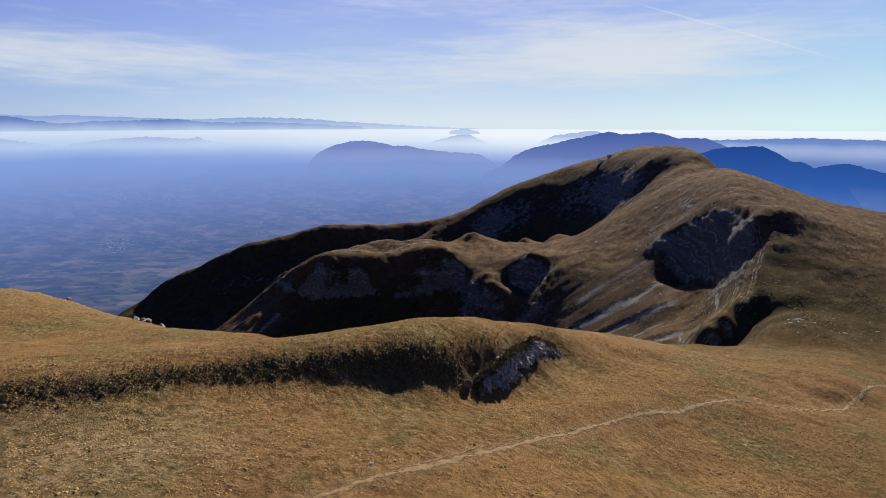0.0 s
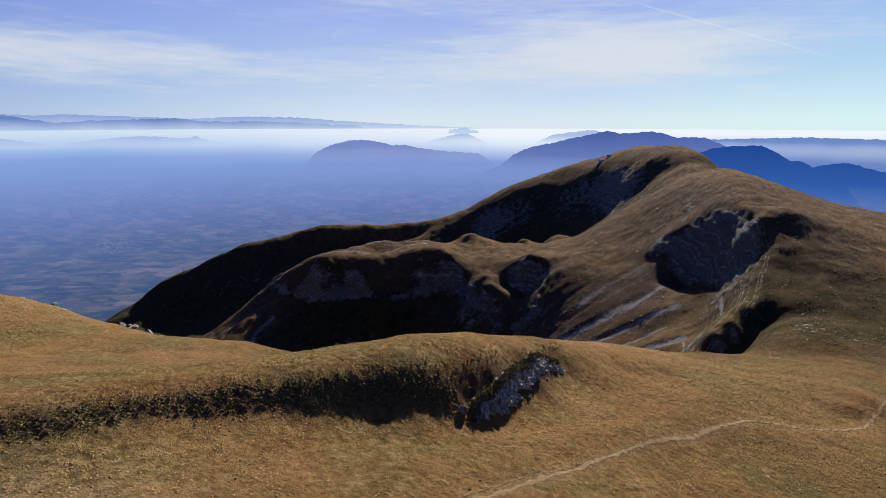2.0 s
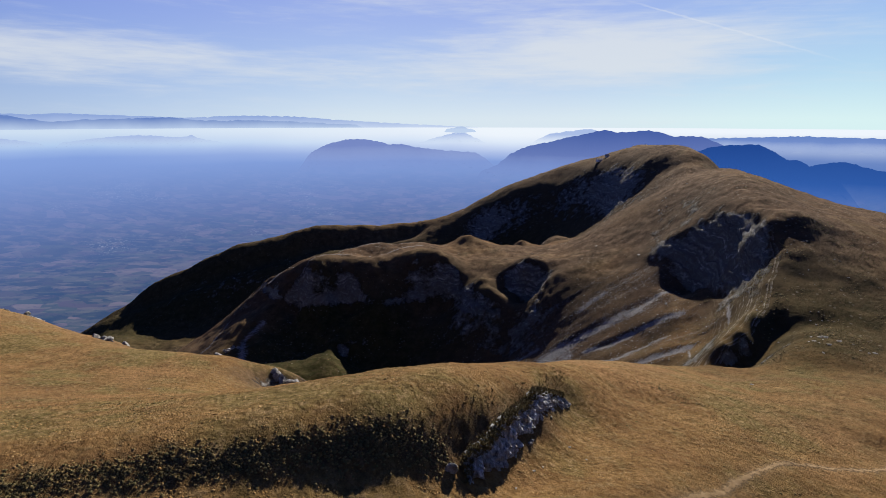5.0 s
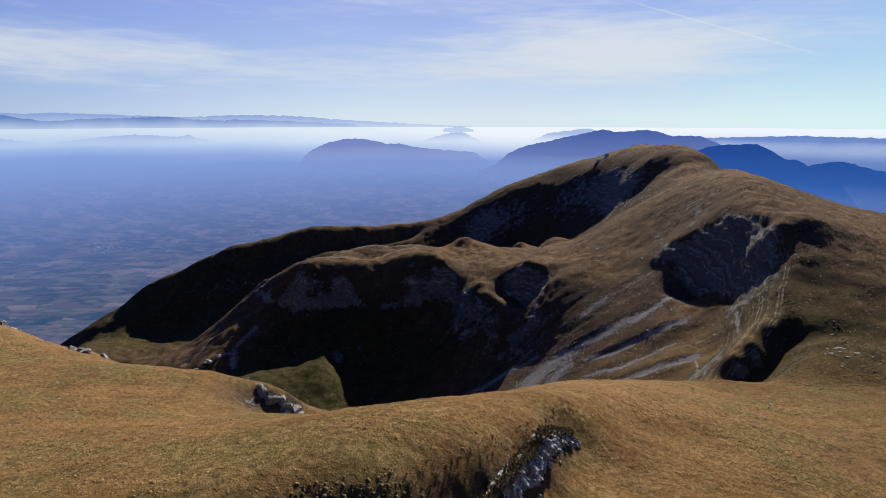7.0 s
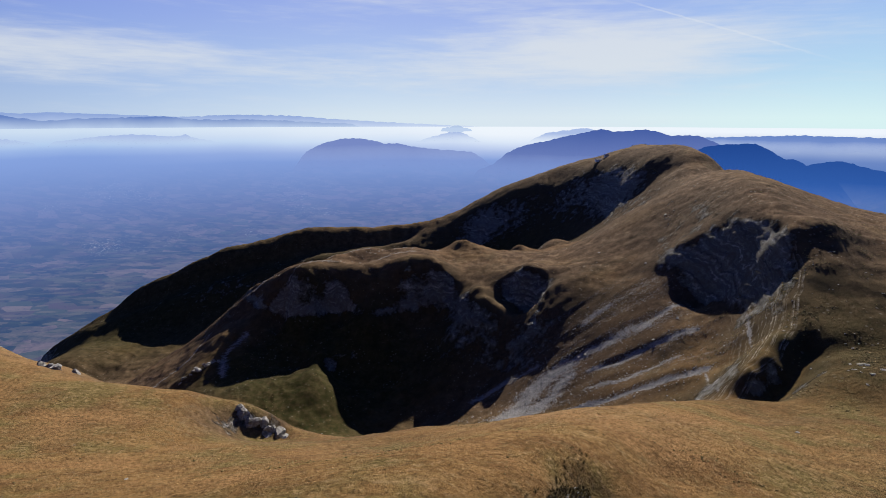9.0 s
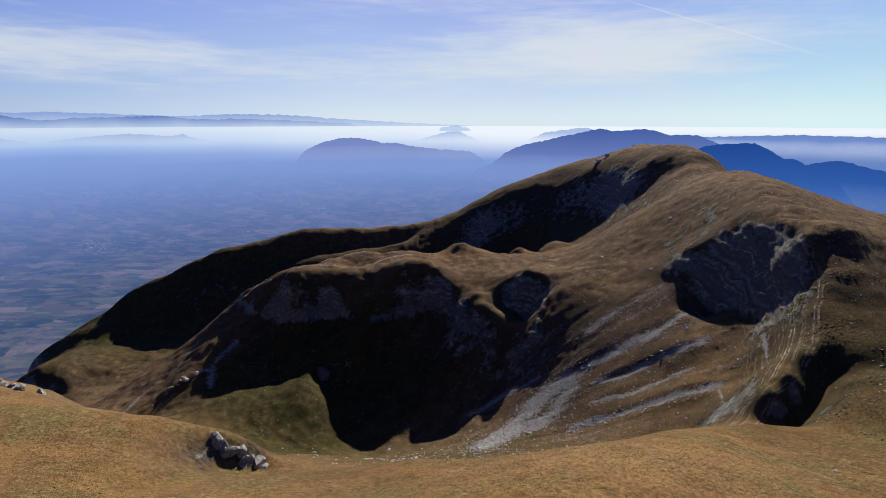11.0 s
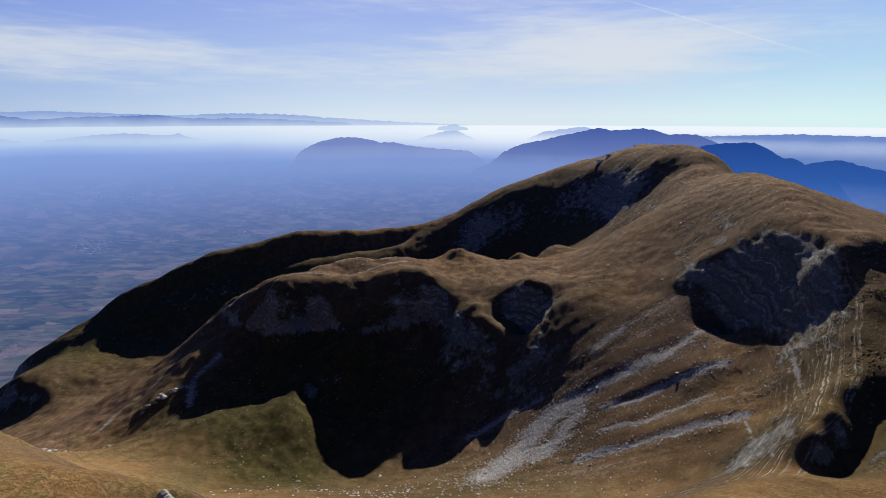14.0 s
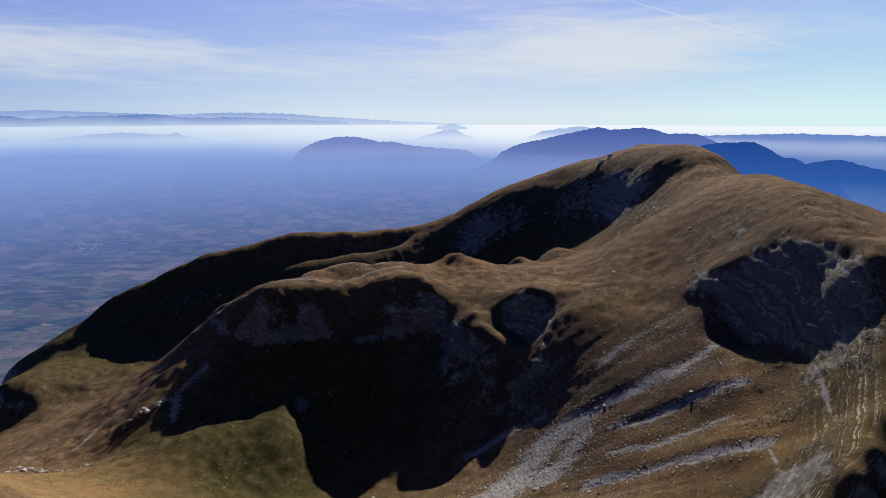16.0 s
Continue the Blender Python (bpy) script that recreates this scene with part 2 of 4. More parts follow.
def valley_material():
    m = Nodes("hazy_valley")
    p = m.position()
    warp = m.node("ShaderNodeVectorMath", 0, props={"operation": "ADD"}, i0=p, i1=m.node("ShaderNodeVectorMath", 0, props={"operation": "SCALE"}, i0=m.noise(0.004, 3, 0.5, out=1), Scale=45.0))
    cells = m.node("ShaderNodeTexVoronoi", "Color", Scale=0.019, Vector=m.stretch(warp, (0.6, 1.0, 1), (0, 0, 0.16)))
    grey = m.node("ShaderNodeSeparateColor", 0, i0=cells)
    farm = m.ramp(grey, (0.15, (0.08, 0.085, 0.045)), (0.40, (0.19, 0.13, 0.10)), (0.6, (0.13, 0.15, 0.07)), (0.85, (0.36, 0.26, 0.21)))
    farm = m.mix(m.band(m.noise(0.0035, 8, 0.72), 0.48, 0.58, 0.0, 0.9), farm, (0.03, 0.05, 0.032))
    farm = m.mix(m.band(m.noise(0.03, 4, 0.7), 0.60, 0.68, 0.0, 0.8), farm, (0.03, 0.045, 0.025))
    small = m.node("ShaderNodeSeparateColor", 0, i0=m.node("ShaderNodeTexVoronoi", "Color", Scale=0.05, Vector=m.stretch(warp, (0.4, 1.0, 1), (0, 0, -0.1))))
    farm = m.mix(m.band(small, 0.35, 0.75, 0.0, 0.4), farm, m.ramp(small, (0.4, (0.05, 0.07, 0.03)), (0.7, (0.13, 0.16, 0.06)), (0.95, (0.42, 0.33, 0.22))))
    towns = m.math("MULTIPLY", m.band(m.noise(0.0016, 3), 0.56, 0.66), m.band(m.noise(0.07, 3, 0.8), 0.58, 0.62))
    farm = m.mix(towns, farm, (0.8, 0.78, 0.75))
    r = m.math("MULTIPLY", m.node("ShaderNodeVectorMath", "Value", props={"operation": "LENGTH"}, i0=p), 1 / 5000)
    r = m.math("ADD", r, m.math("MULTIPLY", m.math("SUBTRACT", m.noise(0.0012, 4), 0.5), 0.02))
    # haze painted into the glowing colour by distance, with no air between
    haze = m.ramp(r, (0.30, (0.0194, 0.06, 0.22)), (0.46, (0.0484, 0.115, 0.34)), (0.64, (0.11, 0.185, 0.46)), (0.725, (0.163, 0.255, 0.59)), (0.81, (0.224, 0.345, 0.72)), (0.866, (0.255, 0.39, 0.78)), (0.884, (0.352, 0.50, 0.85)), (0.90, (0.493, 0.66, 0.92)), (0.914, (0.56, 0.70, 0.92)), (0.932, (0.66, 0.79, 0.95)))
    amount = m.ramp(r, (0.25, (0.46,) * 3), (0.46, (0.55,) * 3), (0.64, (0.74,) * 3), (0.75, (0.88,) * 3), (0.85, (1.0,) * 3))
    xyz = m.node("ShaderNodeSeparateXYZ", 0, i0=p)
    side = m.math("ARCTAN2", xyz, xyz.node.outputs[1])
    # brighter haze glow painted in by the horizon, growing to the right
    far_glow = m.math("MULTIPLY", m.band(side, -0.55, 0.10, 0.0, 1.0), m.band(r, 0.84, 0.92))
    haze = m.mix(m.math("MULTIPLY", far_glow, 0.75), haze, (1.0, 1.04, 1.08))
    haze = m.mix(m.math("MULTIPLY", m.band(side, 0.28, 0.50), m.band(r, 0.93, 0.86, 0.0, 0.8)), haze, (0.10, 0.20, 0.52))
    # sunlight on the fields is part of the emitted colour too
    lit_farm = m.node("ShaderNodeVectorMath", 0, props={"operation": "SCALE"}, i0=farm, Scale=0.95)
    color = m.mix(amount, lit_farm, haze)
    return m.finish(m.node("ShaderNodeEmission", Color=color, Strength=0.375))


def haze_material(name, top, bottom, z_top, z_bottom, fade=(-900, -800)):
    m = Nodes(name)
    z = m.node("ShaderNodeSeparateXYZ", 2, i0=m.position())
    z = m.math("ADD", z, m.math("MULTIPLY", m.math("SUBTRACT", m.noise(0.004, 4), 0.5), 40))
    # haze painted by height as emission, thinned to clear at the foot
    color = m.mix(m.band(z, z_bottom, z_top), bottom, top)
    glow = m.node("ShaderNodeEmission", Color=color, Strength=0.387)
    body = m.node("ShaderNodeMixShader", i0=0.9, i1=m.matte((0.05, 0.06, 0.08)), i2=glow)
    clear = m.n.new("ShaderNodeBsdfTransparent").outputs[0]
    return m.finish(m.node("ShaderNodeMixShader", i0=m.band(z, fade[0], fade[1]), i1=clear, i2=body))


def rock_material(name, light, dark, grain=(1, 1, 1)):
    m = Nodes(name)
    p = m.stretch(m.position(), grain)
    a = m.noise(1.1, 8, 0.7, p)
    color = m.ramp(a, (0.32, dark), (0.52, tuple((x + y) / 2 for x, y in zip(light, dark))), (0.68, light))
    color = m.mix(m.band(m.noise(0.5, 4), 0.55, 0.7, 0, 0.7), color, (0.10, 0.09, 0.055))
    normal = m.bump(m.noise(2.5, 8, 0.7, p), 0.8, 0.35)
    return m.finish(m.matte(color, 0.9, normal))


def tuft_material(name, *colors):
    m = Nodes(name)
    rnd = m.node("ShaderNodeNewGeometry", "Random Per Island")
    color = m.ramp(rnd, *[((k + 0.5) / len(colors), c) for k, c in enumerate(colors)])
    color = m.mix(m.band(m.noise(0.3, 3), 0.4, 0.65, 0.0, 0.5), color, colors[0])
    return m.finish(m.matte(color, 0.9))


def plain_material(name, color, scale=3.0, rough=0.85, vary=0.35):
    m = Nodes(name)
    c = m.mix(m.band(m.noise(scale, 6, 0.65), 0.3, 0.7), tuple(v * (1 - vary) for v in color), tuple(min(1.0, v * (1 + vary * 0.5)) for v in color))
    return m.finish(m.matte(c, rough, m.bump(m.noise(scale * 4, 5, 0.7), 0.5, 0.1)))


GROUND = ground_material()
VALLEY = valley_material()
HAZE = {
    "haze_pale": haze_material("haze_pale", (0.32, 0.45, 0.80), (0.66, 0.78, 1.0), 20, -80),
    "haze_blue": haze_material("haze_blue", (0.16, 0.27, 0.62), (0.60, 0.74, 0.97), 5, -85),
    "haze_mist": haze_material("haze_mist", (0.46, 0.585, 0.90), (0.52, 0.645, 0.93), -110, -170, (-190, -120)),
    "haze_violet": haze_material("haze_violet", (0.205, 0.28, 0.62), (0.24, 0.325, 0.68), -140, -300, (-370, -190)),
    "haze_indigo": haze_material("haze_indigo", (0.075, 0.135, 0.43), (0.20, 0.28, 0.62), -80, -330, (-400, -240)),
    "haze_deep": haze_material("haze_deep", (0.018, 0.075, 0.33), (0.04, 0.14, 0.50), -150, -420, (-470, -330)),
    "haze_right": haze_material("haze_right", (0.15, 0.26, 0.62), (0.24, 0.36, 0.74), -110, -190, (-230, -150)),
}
CLIFF = rock_material("fissured_limestone", (0.50, 0.51, 0.53), (0.045, 0.045, 0.048), (2.4, 2.4, 0.35))
LIMESTONE = rock_material("limestone", (0.322, 0.314, 0.311), (0.077, 0.0758, 0.077))
STRAW = tuft_material("straw_grass", (0.147, 0.0827, 0.0266), (0.196, 0.119, 0.0434), (0.266, 0.183, 0.0875), (0.175, 0.1, 0.0336), (0.112, 0.0772, 0.0252))
SHRUB = tuft_material("dark_shrub", (0.070, 0.058, 0.026), (0.125, 0.09, 0.038), (0.088, 0.08, 0.032), (0.17, 0.12, 0.05))


def earth_material():
    m = Nodes("trodden_earth")
    color = m.ramp(m.noise(1.5, 7, 0.7), (0.3, (0.0928, 0.0591, 0.0284)), (0.55, (0.142, 0.0944, 0.048)), (0.75, (0.186, 0.134, 0.0788)))
    cover = m.math("ADD", m.attr("edge"), m.math("MULTIPLY", m.math("SUBTRACT", m.noise(1.1, 6, 0.7), 0.5), 2.2))
    clear = m.n.new("ShaderNodeBsdfTransparent").outputs[0]
    return m.finish(m.node("ShaderNodeMixShader", i0=m.band(cover, 0.1, 0.9), i1=m.matte(color, 0.95, m.bump(m.noise(5.0, 5, 0.7), 0.5, 0.1)), i2=clear))


EARTH = earth_material()
PLASTER = plain_material("white_plaster", (0.80, 0.79, 0.76), 0.6, 0.9, 0.15)
ROOFING = plain_material("grey_roofing", (0.30, 0.27, 0.25), 1.0)

def lattice(x, y, seed):
    """Smooth gradient noise, about -0.7 to 0.7, one bump a unit."""
    xi, yi = np.floor(x).astype(np.int64), np.floor(y).astype(np.int64)
    fx, fy = x - xi, y - yi
    u, v = fx * fx * fx * (fx * (fx * 6 - 15) + 10), fy * fy * fy * (fy * (fy * 6 - 15) + 10)

    def corner(i, j, dx, dy):
        h = (i * 374761393 + j * 668265263 + seed * 974634777) & 0x7FFFFFFF
        h = ((h ^ (h >> 13)) * 1274126177) & 0x7FFFFFFF
        a = ((h ^ (h >> 16)) & 1023) * (2 * np.pi / 1024)
        return np.cos(a) * dx + np.sin(a) * dy

    a, b = corner(xi, yi, fx, fy), corner(xi + 1, yi, fx - 1, fy)
    c, d = corner(xi, yi + 1, fx, fy - 1), corner(xi + 1, yi + 1, fx - 1, fy - 1)
    return (a + (b - a) * u) * (1 - v) + (c + (d - c) * u) * v


def fbm(x, y, size, octaves=4, seed=0, gain=0.5):
    out, amp = 0.0, 1.0
    for k in range(octaves):
        out = out + amp * lattice(x / size, y / size, seed + k * 17)
        size, amp = size / 2.03, amp * gain
    return out


def step01(a, b, v):
    t = np.clip((v - a) / (b - a), 0, 1)
    return t * t * (3 - 2 * t)


def line_distance(x, y, points):
    """Distance to a line on the plan, and how far along it (0 to 1)."""
    best, where = np.full(np.shape(x), 1e9), np.zeros(np.shape(x))
    total = len(points) - 1
    for k, (a, b) in enumerate(zip(points, points[1:])):
        ax, ay, bx, by = a[0], a[1], b[0], b[1]
        t = np.clip(((x - ax) * (bx - ax) + (y - ay) * (by - ay)) / ((bx - ax) ** 2 + (by - ay) ** 2), 0, 1)
        d = np.hypot(x - ax - t * (bx - ax), y - ay - t * (by - ay))
        where = np.where(d < best, (k + t) / total, where)
        best = np.minimum(best, d)
    return best, where

# ---- the lie of the land: crest, rim, foot and hollow lines, each a few (x, y, z) corners in metres ----
LAND = {
    "meadow_back": [(-160, -90, 2), (-60, -80, -4), (60, -80, -18), (200, -60, -46)],
    "meadow_left": [(-130, 10, -21), (-75, 20, -23), (-48, 34, -24.5)],
    "meadow_low": [(-30, 5, -20), (10, 10, -25), (60, 20, -36), (120, 30, -50)],
    "trail_side": [(-23, 32, -23), (-5, 39, -26.4), (17, 57, -34), (38, 67, -40), (57, 67, -43.5), (110, 75, -55)],
    "meadow_mid": [(1, 48, -29.3), (30, 70, -37.5), (47, 80, -43), (79, 96, -53), (130, 110, -64)],
    "meadow_far": [(32, 94, -42.7), (42, 92, -43.4), (67, 106, -51), (68, 113, -53)],
    "bank_brim": [(-75, 42, -23), (-42, 46, -23.6), (-31, 49.5, -24), (-24, 53, -24.5), (-13, 56.5, -25.1), (-4.6, 59.6, -26.1), (-1.3, 60.6, -27.1), (1.2, 62, -28.3), (5, 65, -29.7), (7, 67.2, -29.9), (9, 70.2, -30.6), (12.8, 76, -32), (17, 85, -35)],
    "bank_foot": [(-44, 42, -24.9), (-29, 45.8, -25), (-23, 50, -25.8), (-13, 53.5, -26.9), (-6, 56.5, -28.4), (0, 59, -30.3), (4, 61.5, -31.9), (10, 68, -34), (15.5, 77, -36), (19, 84, -37.5)],
    "hump": [(-48, 56, -26.8), (-30, 63, -27.4), (-12, 66, -26.3), (-5, 74, -27.9), (4, 79, -29.2), (18, 87, -34.8), (30, 104, -42)],
    "hump_back": [(-60, 75, -34), (-35, 84, -36.5), (-15, 95, -40.4), (-6, 104.5, -46.3), (4, 104, -44), (20, 110, -44)],
    "saddle": [(-90, 105, -47), (-45.7, 114, -52), (-30, 120, -54.5), (-8, 124, -57.5), (2, 124, -55.5)],
    "left_lobe": [(-120, 140, -58), (-72, 142, -59.5), (-55, 150, -62)],
    "left_knoll": [(-240, 225, -80), (-182, 213, -71), (-162, 211, -69.5), (-141, 203, -70.5), (-103, 178, -67.8)],
    "knoll_rim": [(-108, 192, -74), (-90, 174, -69.5), (-70, 164, -65.8), (-56, 160, -65.3), (-49, 158, -66.3), (-43, 157.5, -67.8), (-37, 158, -71)],
    "knoll_foot": [(-230, 262, -130), (-160, 250, -116), (-110, 225, -108), (-70, 195, -97), (-38, 172, -86)],
    "bowl_rim": [(-31, 156, -74.5), (-15, 156, -76), (0, 145, -66.4), (10, 133, -58.5), (30, 122, -48.8), (45, 138, -57), (55.7, 152, -64.5), (68, 158, -67.5), (80, 160, -68.5)],
    "below_rim": [(-12, 178, -92), (12, 165, -86), (32, 157, -77), (52, 172, -84), (66, 190, -95), (82, 190, -88)],
    "bowl_floor": [(-150, 300, -153), (-122.4, 314.8, -140.1), (-100.8, 287.8, -133), (-85, 268, -136), (-70, 240, -130)],
    "bowl_inner": [(-45, 225, -119), (0, 212, -114), (40, 205, -107)],
    "scree_low": [(31, 272, -127), (40, 262, -120.5), (55.2, 226, -111.5), (62, 209, -104)],
    "scree_high": [(74.4, 289.8, -90.2), (80.1, 254.7, -94), (88.6, 233.8, -92.1), (90.5, 198.6, -85)],
    "scree_top": [(94.3, 293.6, -79.8), (99.1, 259.4, -82.6), (99.3, 235.5, -82.7), (104.8, 227.1, -82.6), (103.8, 204.3, -78.4)],
    "cliff_foot": [(112, 286.8, -70.9), (109, 273.4, -74.6), (107.9, 257, -77.5), (118.3, 260, -79.4), (120.3, 244.3, -71), (122, 229.7, -67), (118.7, 215.1, -64.3)],
    "cliff_top": [(113.7, 294.9, -67.6), (118.8, 288.8, -60.7), (129.6, 278.3, -51.7), (135, 263, -45.5), (136.2, 250.5, -46.2), (137.3, 236.7, -42.1), (142.9, 232.5, -41.9)],
    "right_foot": [(109.5, 158.9, -63), (97, 150, -65), (125, 142, -64), (190, 130, -72)],
    "right_slope": [(122, 178, -63), (132, 192, -57.5), (175, 190, -57.5), (240, 180, -68)],
    "right_shoulder": [(142, 232, -42.5), (160, 230, -46), (184, 226, -49), (260, 220, -63)],
    "right_ridge": [(165, 262, -40), (195, 300, -43), (225, 338, -46.5), (252, 330, -52), (270, 318, -55), (360, 300, -80), (520, 280, -160), (900, 200, -420)],
    "summit": [(97.5, 427.1, -95.3), (113.1, 421.4, -84), (127.3, 414.2, -71.5), (140.4, 406, -61), (157.8, 394.1, -47.9), (173.2, 391.1, -39.9), (185, 372, -33.5), (215, 425, -36), (249, 498, -44), (262, 550, -52)],
    "west_flank": [(135, 305, -52), (142, 338, -52), (118, 322, -69), (98, 305, -79)],
    "north_flank": [(290, 400, -78), (330, 520, -110), (420, 700, -140), (700, 600, -330)],
    "col": [(92, 455, -99.5), (84, 456, -103), (72, 467, -101), (60, 458, -105), (48, 455, -102), (20, 447, -97), (28, 428, -90.5), (5, 430, -95)],
    "bluff_back": [(-20, 430, -93.5), (-45, 425, -93), (-70, 412, -94), (-92, 400, -99.5), (-117, 392, -110)],
    "bluff_edge": [(-126.5, 407.8, -116.6), (-116.8, 394.1, -110.4), (-101, 374.9, -103.9), (-85.6, 364.1, -98.4), (-57.5, 367.2, -101), (-42.3, 371.9, -97.6), (-14.4, 370.4, -89.8), (6, 363.7, -89.3), (16, 368.5, -95.1)],
    "bluff_foot": [(-129.6, 397.2, -128.3), (-116.9, 374.9, -123), (-104.2, 362.2, -119.8), (-88.9, 363.4, -120.8), (-58.6, 360.1, -120.3), (-40.6, 348.3, -115.3), (-14.4, 356.1, -115.3), (6, 353.2, -115.2), (19.4, 326.9, -111.4), (29.5, 310.6, -114.5), (45.1, 298.6, -110.5)],
    "bluff_slope": [(-85.8, 323.1, -133.6), (-21.1, 312.4, -142.9), (5, 301.2, -134.9), (32.6, 291.3, -125.8)],
    "bluff_nose": [(-130, 395, -120), (-140, 424, -131), (-160, 410, -147), (-156, 378, -146), (-137, 327, -140)],
    "nose_low": [(-205, 400, -176), (-200, 355, -171), (-260, 389, -208), (-330, 420, -240)],
    "far_gully": [(120, 600, -150), (60, 590, -185), (-60, 560, -205), (-180, 540, -226), (-300, 545, -253), (-340, 545, -258)],
    "gully_head": [(200, 640, -100), (160, 560, -120), (150, 500, -108), (100, 500, -125), (30, 500, -140)],
    "back_of_col": [(60, 480, -118), (-20, 470, -125), (-110, 440, -140)],
    "nub": [(94, 532, -129), (106, 546, -122), (118, 561, -116)],
    "cirque_edge": [(245, 600, -55), (228, 640, -55), (222, 690, -57), (200, 740, -66), (172, 780, -79), (122, 775, -98), (76, 782, -118), (45, 795, -134)],
    "cirque_foot": [(205, 640, -88), (190, 690, -98), (150, 730, -118), (100, 735, -145), (50, 750, -172)],
    "far_crest": [(253, 575, -47), (284, 612, -37), (290, 650, -32), (306, 760, -37), (300, 844, -40), (230, 806, -54), (186, 850, -72), (136, 850, -92.5), (85, 850, -114), (14, 845, -146), (-71, 810, -151.5), (-165, 775, -147), (-281, 752, -171), (-393, 741, -221), (-442, 731, -257), (-520, 720, -310), (-800, 740, -500)],
    "far_back": [(420, 850, -90), (330, 950, -110), (150, 930, -170), (-60, 950, -260), (-300, 930, -330), (-600, 950, -470)],
    "far_face": [(-40, 700, -205), (-160, 670, -215), (-300, 660, -240), (-400, 660, -258)],
    "left_bench": [(-430, 660, -268), (-400, 560, -250), (-330, 530, -254), (-480, 560, -290)],
    "west_fall": [(-330, 300, -215), (-420, 420, -270), (-600, 500, -370), (-700, 250, -330)],
    "bluff_top": [(-103.8, 400.4, -105.2), (-81, 406.1, -102.6), (-47.4, 399.5, -96.9), (-15, 390.8, -89.7), (12, 395.6, -94.4)],
    "above_cliff": [(133.9, 287.4, -47), (139.9, 273.5, -40.5), (146.3, 254.7, -39.4), (152.6, 235.9, -38.6)],
    "bowl_spur": [(-51.1, 335.4, -126.4), (-60.3, 320.3, -128.6), (-58, 290, -133.5), (-56, 263, -140)],
    "bowl_hole": [(-40, 258, -141), (-26.8, 260.8, -145), (-21.6, 268.9, -147.4), (-0.2, 278, -143.6), (32.5, 266.7, -126.2), (46, 243, -117)],
    "wedge_foot": [(84, 168, -73.5), (91, 170, -74.4), (98, 173, -73.4), (105, 177.5, -71), (111, 184, -67.8)],
    "wedge_east": [(90, 162, -70.5), (97, 164, -69), (104, 167.5, -66.5), (112, 174, -64.5), (119, 184, -61.5)],
    "wedge_crest": [(90.4, 172.8, -68.4), (98, 178.5, -65.6), (107.3, 186.5, -62.6)],
    "nose_spur": [(-128.3, 355.1, -130.2), (-123.3, 335, -135.4), (-144, 331, -146)],
    "scree_mid": [(57, 276, -106), (69.4, 258.5, -100.8), (71, 238, -101.5), (78, 220, -97)],
    "rib": [(18, 396, -95), (25, 370, -96.5), (28, 345, -96.5), (33, 328, -98), (45, 321, -103)],
    "rib_hollow": [(55, 323.5, -108.2)],
    "rib_east": [(61.7, 299.8, -93), (69.2, 312.8, -85.6), (74.8, 329.6, -82.8), (78.5, 362.1, -86.5)],
    "right_mid": [(128, 205, -55.5), (150, 210, -51.5), (185, 206, -53.5)],
    "valley_foot": [(-1150, 900, -626), (-1100, 500, -620), (-1000, 100, -560), (-700, -300, -300), (-500, 1250, -560), (0, 1300, -520), (500, 1300, -420), (1000, 900, -560), (1100, 400, -600)],
    "crown": [(136.4, 237, -40.4), (148, 270, -36.5), (158.5, 305, -33), (172, 340, -32.5)],
    "brow_right": [(79.5, 143.5, -64.3), (66, 132, -59), (100, 146, -64.5)],
    "meadow_right": [(77, 95, -50), (110.5, 143, -63.6)],
    "hollow_edge": [(32, 350.3, -98.3), (44.8, 352.7, -92.8), (53.1, 336.7, -85.5), (63.3, 336.4, -85.8)],
    "hollow_foot": [(37.6, 339.6, -102), (46, 338, -103), (54, 331.4, -101), (59.7, 319.9, -96.4)],
    "ledge_foot": [(-41.5, 152.5, -72.3), (-37, 153.5, -74), (-33.5, 156, -76.2)],
    "ledge_run": [(-52, 142, -61.5), (-43, 128, -59.2), (-41, 142, -66.5), (-32, 146, -70.5), (-22, 143, -68.5)],
    "rim": [(114.5, 194.5, -61.2), (120.5, 204, -58), (127, 212, -53.8), (133, 219, -49.5)],
    "rim_side": [(122, 194, -59.3), (129, 204, -55.5), (135, 212, -50.5)],
    "cliff_mid": [(128, 256, -61), (128.5, 246, -58.5)],
}


def along(points, step):
    """Places spread along a line, about step metres apart."""
    out = []
    for a, b in zip(points, points[1:]):
        a, b = np.array(a, float), np.array(b, float)
        n = max(1, int(round(np.hypot(*(b - a)[:2]) / step)))
        out += [a + (b - a) * k / n for k in range(n)]
    return out + [np.array(points[-1], float)]


def land_spline():
    knots = []
    for line in LAND.values():
        mid = np.mean(np.array(line), axis=0)
        reach = math.hypot(mid[0], mid[1])
        knots += along(line, 1.5 + reach * 0.055)
    knots = np.array(knots)
    size = 1.2 + 0.012 * np.hypot(knots[:, 0], knots[:, 1])
    d2 = ((knots[:, None, :2] - knots[None, :, :2]) ** 2).sum(-1)
    n = len(knots)
    a = np.zeros((n + 3, n + 3))
    a[:n, :n] = np.sqrt(d2 + size[None, :] ** 2)
    a[:n, :n] -= np.diag(0.012 * size * 8)
    base = np.c_[np.ones(n), knots[:, :2] / 500]
    a[:n, n:], a[n:, :n] = base, base.T
    w = np.linalg.solve(a, np.r_[knots[:, 2], 0, 0, 0])
    return knots, size, w


KNOTS, KNOT_SIZE, KNOT_W = land_spline()


